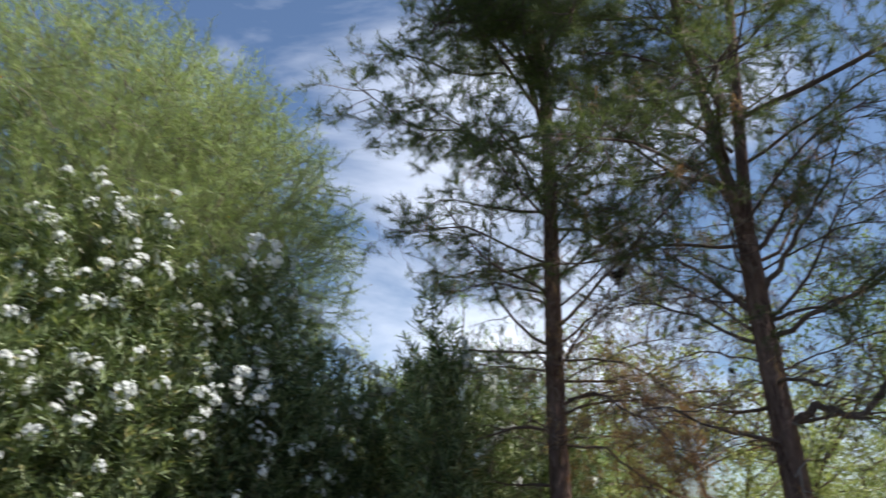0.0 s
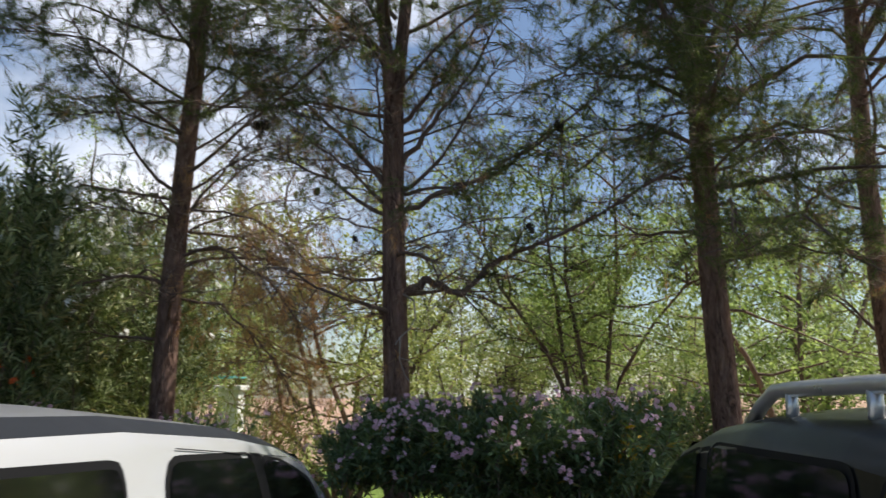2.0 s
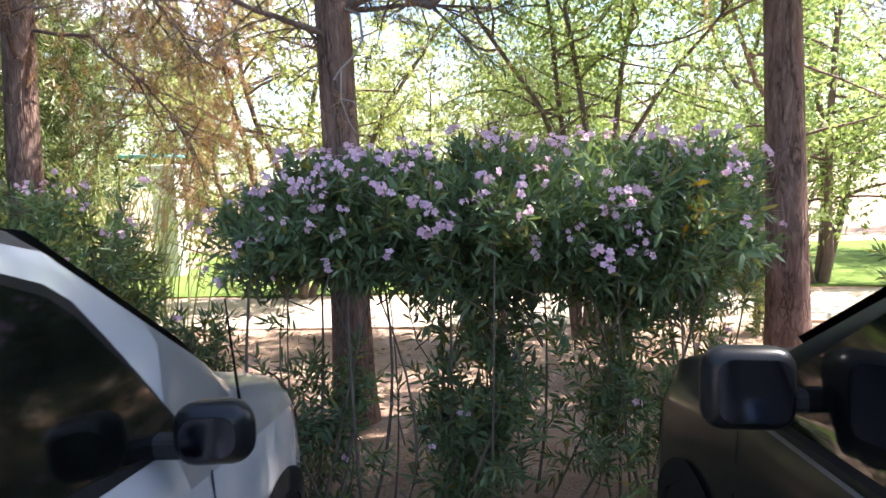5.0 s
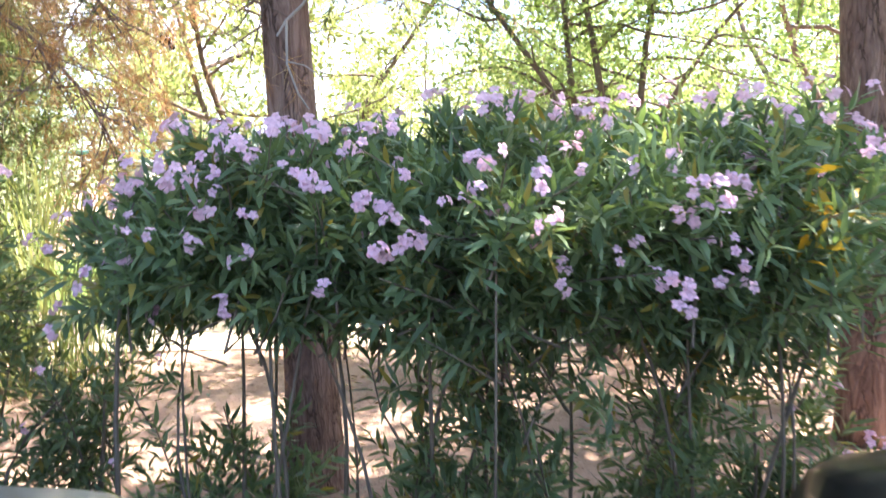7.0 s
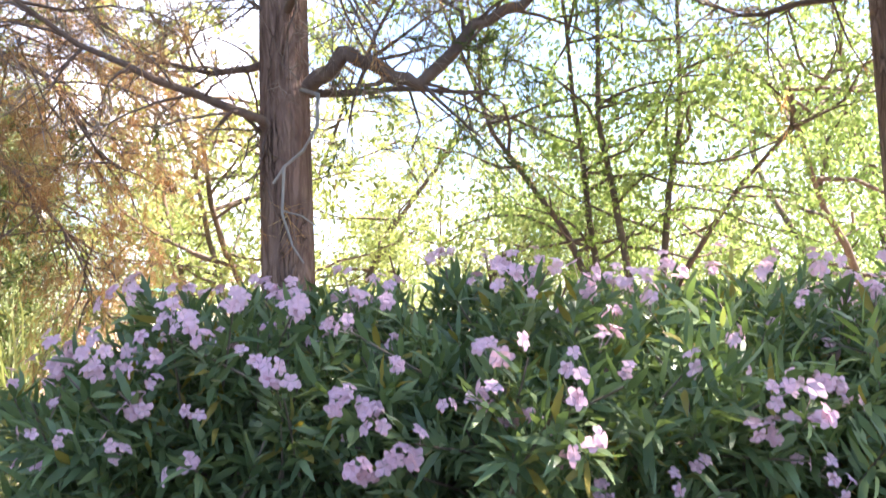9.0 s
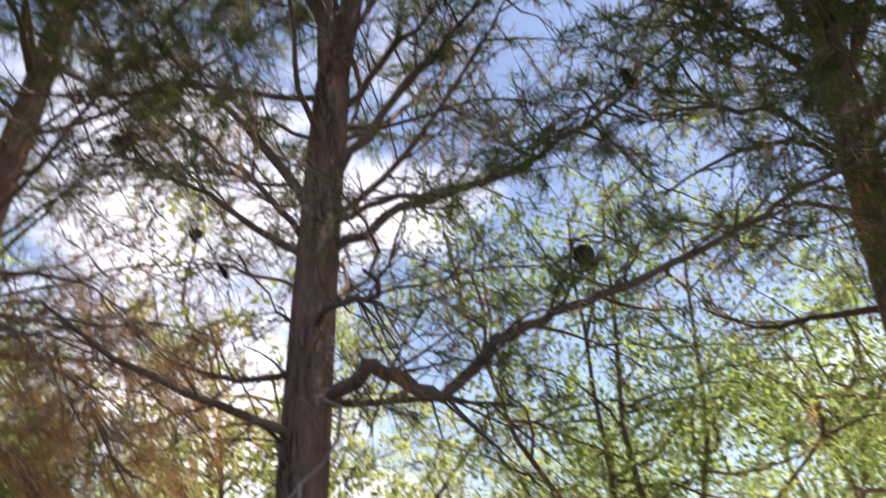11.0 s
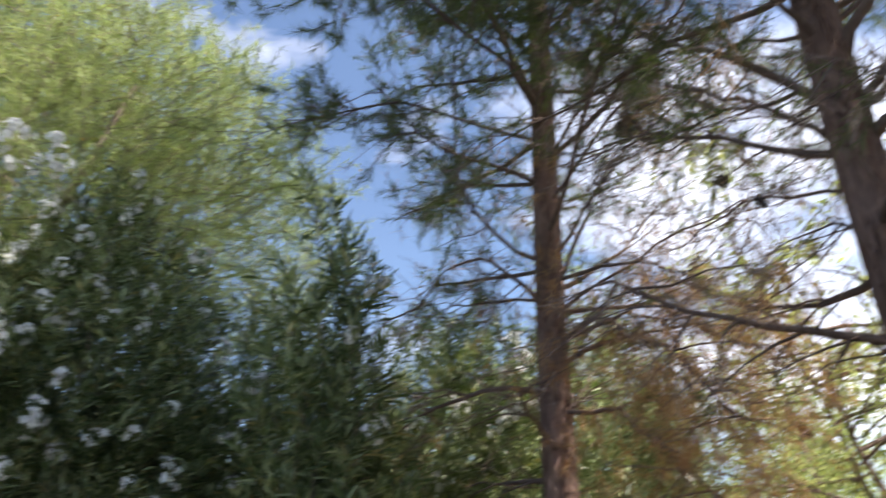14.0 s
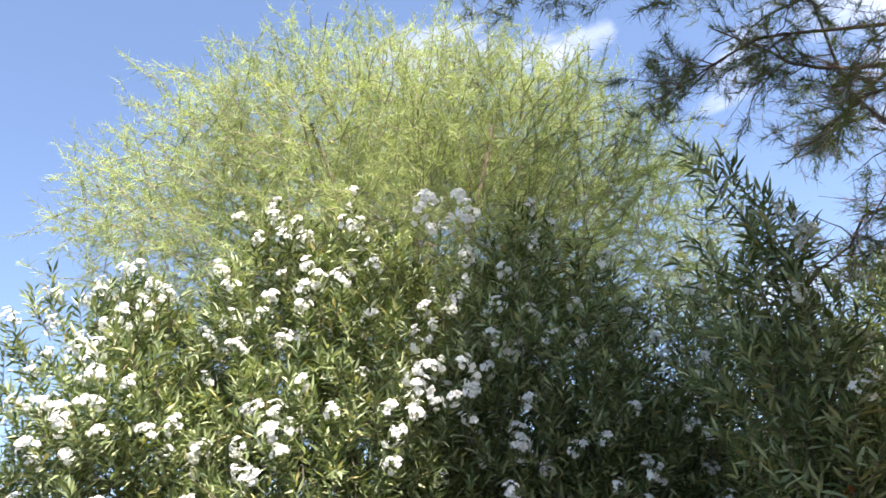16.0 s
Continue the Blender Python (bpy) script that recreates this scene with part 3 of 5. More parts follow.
pine_b = pine((-0.13, 7.42), 0.122, 10.2, (0.004, 0.0), 8, 4.0, "pine with scaly reddish trunk forking high up", forks=(4.15, [(-0.10, 0.0), (0.09, -0.02)]), bare_to=3.8, limb_count=40,
     limbs=[([(-0.1, 7.4, 2.56), (0.14, 7.2, 2.67), (0.23, 7.2, 2.65), (0.45, 7.2, 2.54), (0.65, 7.2, 2.78), (0.88, 7.2, 2.90), (1.14, 7.2, 2.97), (1.6, 7.2, 3.21), (1.85, 7.2, 3.38), (2.3, 7.2, 3.6)], 0.036, 0.42),
            ([(-0.1, 7.4, 3.28), (0.25, 7.2, 3.40), (0.76, 7.2, 3.57), (1.14, 7.2, 3.85), (1.7, 7.1, 4.3)], 0.026, 0.5),
            ([(-0.2, 7.4, 3.5), (-0.49, 7.2, 3.83), (-0.77, 7.2, 4.11), (-1.07, 7.2, 4.43)], 0.026, 0.5),
            ([(-0.1, 7.4, 3.7), (0.2, 7.2, 4.04), (0.44, 7.2, 4.35), (0.8, 7.1, 4.9)], 0.028, 0.6), ([(-0.1, 7.4, 3.45), (0.24, 7.2, 3.47), (0.55, 7.2, 3.49), (0.79, 7.2, 3.66), (1.2, 7.1, 3.9)], 0.017, 0.5),
            ([(-0.1, 7.4, 4.1), (0.18, 7.2, 4.29), (0.31, 7.2, 4.45), (0.6, 7.1, 4.9)], 0.024, 0.6), ([(-0.15, 7.4, 2.36), (-0.31, 7.2, 2.46)], 0.014, 0.0), ([(-0.15, 7.4, 2.86), (-0.31, 7.2, 2.98)], 0.012, 0.0),
            ([(-0.2, 7.4, 3.3), (-0.35, 7.2, 3.46), (-0.67, 7.2, 3.77), (-1.0, 7.1, 4.0)], 0.018, 0.4),
            ([(-0.2, 7.4, 5.0), (-0.1, 6.2, 5.1), (0.1, 5.3, 4.8)], 0.024, 0.9), ([(-0.2, 7.4, 4.7), (-0.8, 6.3, 4.9), (-1.2, 5.5, 4.7)], 0.022, 1.0), ([(-0.1, 7.4, 5.4), (1.2, 6.6, 5.3), (2.2, 5.8, 5.0)], 0.028, 0.9),
            ([(-0.2, 7.4, 3.6), (-0.7, 7.5, 3.8), (-1.3, 7.6, 3.9)], 0.012, 0.1), ([(-0.2, 7.4, 3.9), (-0.8, 7.6, 4.3), (-1.4, 7.6, 4.5)], 0.012, 0.15), ([(-0.2, 7.4, 3.1), (-0.7, 7.5, 3.3), (-1.2, 7.6, 3.2)], 0.010, 0.0), ([(-0.1, 7.4, 3.9), (0.6, 7.5, 4.2), (1.3, 7.6, 4.2)], 0.012, 0.2), ([(-0.1, 7.4, 3.0), (0.5, 7.5, 3.2), (1.1, 7.6, 3.3)], 0.010, 0.1)]
     + [([(-0.15, 7.4, z - 0.5), (x * 0.5 - 0.05, 7.2, z), (x, y, z)], 0.022, 0.9) for x, y, z in ((-0.7, 6.7, 5.2), (-1.1, 7.0, 5.6), (-0.5, 7.0, 6.0), (-1.3, 6.6, 6.2), (-0.9, 7.3, 5.0), (-1.2, 7.2, 6.6))],
     cones=[((-0.4, 6.92, 2.97), 0.62), ((-1.16, 8.7, 2.43), 1.1), ((1.0, 7.0, 3.05), 1.1), ((1.25, 7.0, 3.9), 1.2)])
twig = Acc()
for pts, r in (([(-0.10, 7.38, 2.60), (0.05, 7.15, 2.50), (0.08, 7.0, 2.34), (0.03, 7.0, 2.25), (-0.04, 7.0, 2.19), (-0.08, 7.0, 2.13)], 0.009), ([(-0.04, 7.0, 2.19), (-0.045, 7.0, 2.02), (0.0, 6.98, 1.90), (0.04, 6.98, 1.84)], 0.006), ([(-0.042, 7.0, 2.03), (0.03, 6.98, 2.01), (0.10, 6.97, 1.96)], 0.004)):
    twig.tube(np.array(pts) - [-0.13, 7.42, 0.08], np.linspace(r, r * 0.5, len(pts)), 6, False)
part("bare_twig", twig.mesh("bare_twig", M_TWIG_PALE), pine_b, "pale bare dead twig")
pine((2.70, 7.95), 0.14, 9.2, (0.0, 0.006), 21, 3.6, "pine with a straight dark trunk among the shrubs", bare_to=5.0, limb_count=19, tufts=0.6, limb_from=3.0,
     limbs=[([(2.7, 7.95, 4.2), (2.4, 6.4, 4.2), (2.2, 5.2, 3.8)], 0.028, 1.0), ([(2.7, 7.95, 3.4), (2.5, 6.7, 3.2), (2.25, 5.9, 2.6)], 0.022, 0.9), ([(2.7, 7.95, 3.6), (3.6, 6.9, 3.5), (4.3, 6.1, 3.0)], 0.024, 0.9), ([(2.7, 7.95, 2.9), (3.3, 7.7, 3.0), (4.0, 7.4, 2.8)], 0.02, 0.6),
            # overhead limbs towards the cars, added to shade the white car
            ([(2.7, 7.95, 5.0), (2.3, 6.2, 5.6), (1.9, 4.9, 5.4)], 0.03, 1.0), ([(2.7, 7.95, 5.8), (2.8, 6.2, 6.4), (2.7, 4.9, 6.2)], 0.03, 1.0), ([(2.7, 7.95, 6.4), (3.3, 6.2, 7.0), (3.2, 5.0, 6.8)], 0.03, 1.0), ([(2.7, 7.95, 4.6), (1.8, 6.3, 4.9), (1.4, 5.1, 4.7)], 0.028, 1.0), ([(2.7, 7.95, 4.9), (2.9, 5.9, 5.3), (3.0, 4.1, 5.1)], 0.034, 1.0), ([(2.7, 7.95, 6.2), (3.3, 5.6, 6.6), (3.5, 4.2, 6.3)], 0.034, 1.0), ([(2.7, 7.95, 5.6), (2.2, 6.0, 6.0), (2.0, 4.6, 5.7)], 0.034, 1.0), ([(2.7, 7.95, 5.2), (1.9, 6.6, 5.1), (1.4, 5.3, 4.8)], 0.03, 1.0), ([(2.7, 7.95, 4.6), (2.5, 5.6, 5.0), (2.3, 4.2, 4.9)], 0.03, 1.0), ([(2.7, 7.95, 5.9), (3.2, 5.2, 6.3), (3.1, 4.2, 6.0)], 0.03, 1.0),
            ([(2.7, 7.95, 6.8), (3.9, 5.4, 7.3), (4.0, 4.4, 7.0)], 0.03, 1.0), ([(2.7, 7.95, 5.3), (2.9, 6.2, 5.6), (2.6, 4.4, 5.5)], 0.03, 1.0),
            ([(2.7, 7.95, 3.9), (2.4, 7.3, 4.1), (2.05, 6.8, 3.9)], 0.02, 1.0), ([(2.7, 7.95, 4.0), (2.0, 7.5, 4.1), (1.35, 7.1, 3.8)], 0.022, 0.9), ([(2.7, 7.95, 4.4), (2.0, 7.4, 4.5), (1.3, 6.9, 4.3)], 0.022, 0.9), ([(2.7, 7.95, 3.7), (2.1, 7.6, 3.6), (1.6, 7.3, 3.3)], 0.018, 0.8), ([(2.7, 7.95, 3.6), (2.5, 7.3, 3.8), (2.3, 6.7, 3.55)], 0.02, 1.0), ([(2.7, 7.95, 3.7), (2.9, 7.2, 3.9), (2.8, 6.5, 3.6)], 0.02, 1.0), ([(2.7, 7.95, 4.3), (2.35, 7.4, 4.5), (2.1, 6.9, 4.35)], 0.02, 1.0), ([(2.7, 7.95, 4.1), (2.9, 7.3, 4.3), (2.6, 6.6, 4.0)], 0.022, 1.0), ([(2.7, 7.95, 4.6), (2.0, 7.6, 4.7), (1.5, 7.4, 4.6)], 0.022, 0.8), ([(2.7, 7.95, 3.3), (3.1, 6.9, 3.1), (3.2, 6.2, 2.6)], 0.02, 1.0),
            ([(2.7, 7.95, 4.3), (3.5, 7.6, 4.7), (4.4, 7.2, 4.5)], 0.034, 0.5), ([(2.7, 7.95, 4.0), (3.4, 7.9, 4.2), (4.2, 7.8, 3.9)], 0.026, 0.4), ([(2.7, 7.95, 4.7), (2.2, 7.6, 5.0), (1.7, 7.2, 5.1)], 0.026, 0.9), ([(2.7, 7.95, 4.5), (2.5, 7.2, 4.8), (2.1, 6.5, 4.9)], 0.024, 1.0)]
     # dense high limbs added to shade the pink hedge, front soil and black car
     + [([(2.7, 7.95, z - 0.3), (x * 0.5 + 1.4, 7.2, z + 0.3), (x, y, z)], 0.03, 1.0) for x, y, z in ((3.6, 6.2, 5.6), (3.2, 6.6, 6.2), (4.0, 5.8, 6.6), (3.4, 5.5, 7.2), (2.9, 6.3, 7.0), (3.8, 6.8, 7.6), (4.4, 6.5, 6.0), (3.0, 7.0, 5.4))])
pine((4.7, 9.0), 0.13, 9.0, (-0.01, 0.0), 34, 3.4, "pine standing farther along the planting bed", bare_to=2.8, spread=3.0, limb_count=22, tufts=0.75,
     # all these high limbs are added only to block sun over cars and bed
     limbs=[([(4.7, 9.0, 5.8), (4.8, 6.6, 6.5), (4.6, 4.4, 6.3)], 0.034, 1.0), ([(4.7, 9.0, 7.2), (5.2, 6.2, 7.8), (5.4, 3.8, 7.5)], 0.034, 1.0)]
     + [([(4.7, 9.0, z - 0.4), (x * 0.5 + 2.4, 7.6, z + 0.3), (x, y, z)], 0.03, 1.0) for x, y, z in ((5.2, 6.2, 5.6), (5.6, 5.6, 6.2), (4.9, 6.4, 6.6), (5.8, 6.4, 7.0), (5.0, 5.2, 5.9), (5.5, 7.0, 5.4), (4.6, 7.0, 5.8), (6.2, 6.0, 6.6))])


# ---- oleanders ----
def head_meshes(name, material, count, seed, size=0.017, spread=0.03):
    """Some different blossom heads: a few five-petalled blossoms on stalks from one point."""
    global rng
    rng = np.random.default_rng(seed)
    made = []
    for k in range(6):
        vs, fs = [(0, 0, -0.03)], []
        for b in range(count + k % 3):
            c = unit(rng.normal(size=3) + [0, 0, 0.6]) * rng.uniform(0.35, 1.0) * spread
            f = unit(c + np.array([0, 0, 0.02]) + rng.normal(size=3) * 0.01)
            a = unit(np.cross(f, rng.normal(size=3)))
            o = np.cross(f, a)
            n = len(vs)
            vs += [tuple(c), tuple(c + a * 0.0015)]
            fs.append((0, n, n + 1))
            for q in range(5):
                t = 2 * math.pi * q / 5 + rng.normal() * 0.06
                d = a * math.cos(t) + o * math.sin(t)
                e = np.cross(f, d)
                z = size * rng.uniform(0.85, 1.15)
                m = len(vs)
                vs += [tuple(c + d * z * 0.60 + e * z * 0.42 + f * z * 0.24), tuple(c + d * z + e * z * 0.16 + f * z * 0.10), tuple(c + d * z - e * z * 0.20 + f * z * 0.12), tuple(c + d * z * 0.58 - e * z * 0.38 + f * z * 0.26)]
                fs.append((n, m, m + 1, m + 2, m + 3))
        me = bpy.data.meshes.new(name)
        me.from_pydata(vs, [], fs)
        me.materials.append(material)
        made.append(me)
    return made


PINK_HEADS = head_meshes("blossom_head", M_PETAL_PINK, 2, 5, 0.0148, 0.029)
RED_HEADS = head_meshes("red_blossom", M_PETAL_RED, 3, 9, 0.02, 0.04)
WHITE_HEADS = head_meshes("blossom_head", M_PETAL_WHITE, 9, 6, 0.024, 0.070)


def oleander(name, base, rx, ry, z0, top, shoots, leaf, petal, heads, seed, label, group, leaf_len=0.125, fixed_heads=(), face=(0, -1, 0.3), power=0.45, tag_yellow=None, stems=14, low=0.0, upright=0.5, full=True, top_share=0.22, rise=0.45, broad=0.15, stem_r=0.0085):
    """A shrub of many stems with whorled lance leaves on upright shoots and blossom heads at their ends."""
    global rng
    rng = np.random.default_rng(seed)
    shrub = thing("oleander_shrub", (base[0], base[1], 0.10), label, "shrub", group)
    wood = Acc()
    height = top - z0
    dirs = unit(rng.normal(size=(shoots, 3)))
    rad = rng.uniform(0, 1, shoots) ** power
    pts = dirs * rad[:, None]
    bump = np.array([noise.noise((d[0] * 1.7 + seed, d[1] * 1.7, d[2] * 1.7)) for d in dirs]) * 0.28 + 1.0
    pos = pts * bump[:, None] * [rx, ry, height / 2] + [0, 0, z0 + height / 2 - 0.10]
    if low:
        k = rng.random(shoots) < low
        pos[k, 2] = rng.uniform(0.15, z0 + 0.25, k.sum())
        pos[k, :2] *= 0.8
        gap = k & (np.abs(pos[:, 0] + base[0] - 0.20) < 0.24)
        pos[gap, 0] += 0.42
        pos[k] = np.round(pos[k] / [0.42, 0.36, 10.0]) * [0.42, 0.36, 10.0] * [1, 1, 0] + pos[k] * [0, 0, 1] + rng.normal(size=(k.sum(), 3)) * 0.08
    way = unit(pts * [0.9, 0.9, 0.5] + [0, 0, upright] + rng.normal(size=(shoots, 3)) * 0.35)
    for i in range(stems):
        t = pos[rng.integers(0, shoots)]
        s = np.array([t[0] * 0.45 + rng.normal() * 0.13, t[1] * 0.35 + rng.normal() * 0.08, -0.05])
        mid = s + (t - s) * 0.5 + np.array([0, 0, 0.12 * height]) + rng.normal(size=3) * 0.15
        u = np.linspace(0, 1, 8)[:, None]
        one = Acc()
        one.tube((1 - u) ** 2 * s + 2 * u * (1 - u) * mid + u ** 2 * t, np.linspace(stem_r, stem_r * 0.4, 8) * rng.uniform(0.7, 1.3), 6, False)
        part("stem", one.mesh("stem", M_STEM), shrub)
    for i in range(0, shoots, 3):
        wood.tube([pos[i] - way[i] * 0.20 + rng.normal(size=3) * 0.02, pos[i] - way[i] * 0.1, pos[i] + way[i] * 0.10], [0.0045, 0.0035, 0.002], 3, False)
    tagged(part("twigwork", wood.mesh("twigwork", M_STEM), shrub), kind="stuff")
    whorls = 7
    P, D = [], []
    for w in range(whorls):
        u = w / (whorls - 1)
        a0 = rng.uniform(0, 2 * np.pi, shoots)
        side = unit(np.cross(way, [0.3, 0.9, 0.2]))
        other = np.cross(way, side)
        for j in range(3):
            a = (a0 + j * 2 * np.pi / 3)[:, None]
            out = side * np.cos(a) + other * np.sin(a)
            P.append(pos + way * (u - 0.65) * leaf_len * 1.9)
            D.append(unit(out * (1.0 - 0.40 * u) + way * (rise + 0.70 * u) + rng.normal(size=out.shape) * 0.12))
    part("foliage", leaves("foliage", np.concatenate(P), np.concatenate(D), leaf_len, leaf_len * broad, leaf, 0.22, full), shrub, "long dark green lance-shaped leaves")
    if tag_yellow is not None:
        q = np.array(tag_yellow) - [base[0], base[1], 0.10]
        yp = np.repeat(q[None], 26, 0) + rng.normal(size=(26, 3)) * [0.045, 0.04, 0.06]
        part("yellow_leaves", leaves("yellow_leaves", yp, rng.normal(size=(26, 3)) + [0, -0.6, -0.2], 0.10, 0.018, M_YELLOW), shrub, "yellowed dying leaves")
    outside = np.argsort(-(np.where(pos[:, 2] < z0 - 0.05, -1.0, 0.0) + rad + 0.25 * pts @ np.array(face) + top_share * pts[:, 2] + rng.normal(size=shoots) * 0.22))
    pick = outside[:max(heads, 1)]
    hp, hw = pos[pick] + way[pick] * 0.11, way[pick] + np.array(face) * 0.6
    if len(fixed_heads):
        hp = np.concatenate([hp, np.array(fixed_heads) - [base[0], base[1], 0.10]])
        hw = np.concatenate([hw, np.repeat([[face[0], face[1], 0.5]], len(fixed_heads), 0)])
    for p, w in zip(hp, hw):
        h = part("blossom_head", petal[rng.integers(0, 6)], shrub)
        h.matrix_basis = Matrix.Translation(p) @ Vector(w).to_track_quat("Z", "Y").to_matrix().to_4x4() @ pose(0, 0, 0, 0, 0, rng.uniform(0, 360)) @ Matrix.Scale(rng.uniform(0.8, 1.25), 4)
    return shrub


PINK = "pink oleanders along the kerb"
# blossom heads on the face towards the cars (x, z), and along the top
FACE_HEADS = [(0.01, 1.58), (0.08, 1.57), (-0.09, 1.46), (-0.03, 1.45), (0.05, 1.42), (0.10, 1.54), (0.07, 1.49), (0.17, 1.49), (0.14, 1.39), (0.26, 1.57), (0.33, 1.55), (0.10, 1.28), (0.32, 1.32), (0.47, 1.40), (0.53, 1.43), (0.56, 1.44), (0.61, 1.50), (0.65, 1.50),
              (0.69, 1.49), (0.73, 1.49), (0.79, 1.43), (0.86, 1.35), (0.80, 1.57), (1.01, 1.57), (1.08, 1.55), (1.13, 1.52), (1.16, 1.50), (1.09, 1.46), (1.19, 1.46), (1.01, 1.41), (0.97, 1.37), (1.06, 1.33), (1.10, 1.33), (1.11, 1.27), (1.21, 1.32), (1.26, 1.36), (1.22, 1.39), (1.24, 1.54), (0.43, 1.51)]
for i, (x, y, rx, ry, z0, tp, sh, hd) in enumerate([
        (-2.6, 6.75, 0.75, 0.55, 0.45, 1.60, 620, 44), (-1.38, 6.45, 0.50, 0.5, 0.65, 1.62, 420, 40), (-0.72, 6.5, 0.22, 0.30, 0.35, 1.05, 70, 4), (0.17, 6.15, 0.48, 0.58, 1.12, 1.68, 880, 56), (0.78, 6.12, 0.62, 0.62, 1.08, 1.69, 1100, 60),
        (1.36, 6.22, 0.52, 0.62, 1.00, 1.74, 860, 60), (2.35, 8.45, 0.75, 0.50, 0.60, 1.82, 620, 40), (3.75, 6.7, 0.90, 0.70, 0.6, 1.76, 700, 40), (4.9, 6.6, 0.95, 0.70, 0.5, 1.76, 600, 36)]):
    fixed = [(hx, 5.57 + 0.04 * math.sin(9 * hx), hz) for hx, hz in FACE_HEADS if x - 0.375 <= hx < x + 0.375] if i in (3, 4) else [(hx, 5.6, hz) for hx, hz in FACE_HEADS if hx >= 1.175] if i == 5 else []
    oleander("oleander", (x, y), rx, ry, z0, tp, sh, M_OLEANDER, PINK_HEADS, hd, 40 + i, "bushy oleander with pale pink blossoms beside the kerb", PINK, 0.074, fixed, low=0.06 if x < 0.3 else 0.10, stems=8, full=3 <= i <= 6, top_share=0.5, rise=0.22, broad=0.20, stem_r=0.0085,
             tag_yellow=(1.50, 5.74, 1.42) if i == 5 else None)
for i, (x, y, rx, ry, z0, tp, sh, hd) in enumerate([(0.02, 6.12, 0.26, 0.22, 0.12, 0.95, 64, 1), (0.60, 6.08, 0.28, 0.24, 0.12, 0.98, 80, 3), (1.22, 6.20, 0.20, 0.22, 0.30, 0.90, 40, 4), (1.66, 6.30, 0.26, 0.24, 0.12, 0.85, 80, 10), (-0.30, 6.30, 0.20, 0.20, 0.12, 0.80, 30, 2), (-0.20, 6.05, 0.26, 0.34, 1.16, 1.54, 130, 16), (-1.75, 6.3, 0.30, 0.25, 0.12, 0.85, 80, 6)]):
    oleander("oleander", (x, y), rx, ry, z0, tp, sh, M_OLEANDER, PINK_HEADS, hd, 140 + i, "leafy oleander with pink blossoms at the hedge end" if z0 > 0.5 else "low leafy oleander sucker with few pink blossoms under the hedge", PINK, 0.074, stems=5, rise=0.22, broad=0.20, power=0.5)
WHITE = "tall white oleanders"
for i, (x, y, rx, ry, tp, sh, hd) in enumerate([
        (-5.2, 3.0, 1.0, 1.0, 4.3, 2100, 80), (-5.1, 4.4, 1.1, 1.1, 4.75, 2600, 96), (-4.9, 5.9, 1.1, 1.15, 4.4, 2500, 60), (-4.7, 7.4, 1.1, 1.15, 3.75, 1900, 30), (-4.2, 9.0, 0.9, 1.0, 4.2, 1500, 16), (-3.75, 10.3, 1.0, 1.1, 4.3, 1300, 8), (-4.6, 11.9, 1.0, 1.0, 3.9, 600, 4)]):
    thick = [(cx + 0.05 * math.sin(7 * k), cy + 0.17 * math.cos(2.4 * k), cz + 0.12 * math.sin(2.4 * k)) for cx, cy, cz in ((-3.85, 5.15, 4.15), (-3.75, 5.0, 2.95)) for k in range(8)] if i == 2 else []
    oleander("oleander", (x, y), rx, ry, 0.3, tp, sh, M_OLEANDER_TALL, WHITE_HEADS, hd, 80 + i, "tall oleander shrub with heads of white blossoms", WHITE, 0.112, fixed_heads=thick, face=(1.4, -0.2, 0.3), power=0.33, rise=0.3, broad=0.17, stems=18, upright=0.8, full=False)
near = oleander("oleander", (-3.08, 6.85), 0.38, 0.55, 0.3, 3.95, 420, M_OLEANDER_TALL, WHITE_HEADS, 5, 131, "tall dark leafy oleander standing before the white hedge", WHITE, 0.125, face=(1.4, -0.2, 0.3), power=0.45, stems=16, upright=1.2, full=True, broad=0.16, rise=0.3)
for p in [(-2.95, 6.45, 1.95), (-2.9, 6.6, 1.85), (-2.98, 6.9, 1.9), (-2.92, 6.75, 2.02), (-3.0, 6.3, 1.8)]:
    h = part("red_blossom", RED_HEADS[rng.integers(0, 6)], near, "small orange-red blossom")
    h.matrix_basis = pose(p[0] + 3.08, p[1] - 6.85, p[2] - 0.10, 0, 70, rng.uniform(0, 360))
for i, (x, y, tp) in enumerate([(-6.3, 6.4, 3.6), (-6.2, 7.9, 3.4), (-6.0, 9.4, 3.4), (-5.6, 10.9, 3.4)]):
    oleander("oleander", (x, y), 1.1, 1.15, 0.1, tp, 520, M_OLEANDER_TALL, WHITE_HEADS, 3, 95 + i, "tall leafy oleander shrub in deep shade", WHITE, 0.17, face=(1.4, -0.2, 0.3), power=0.4, stems=12, upright=0.8, full=False)


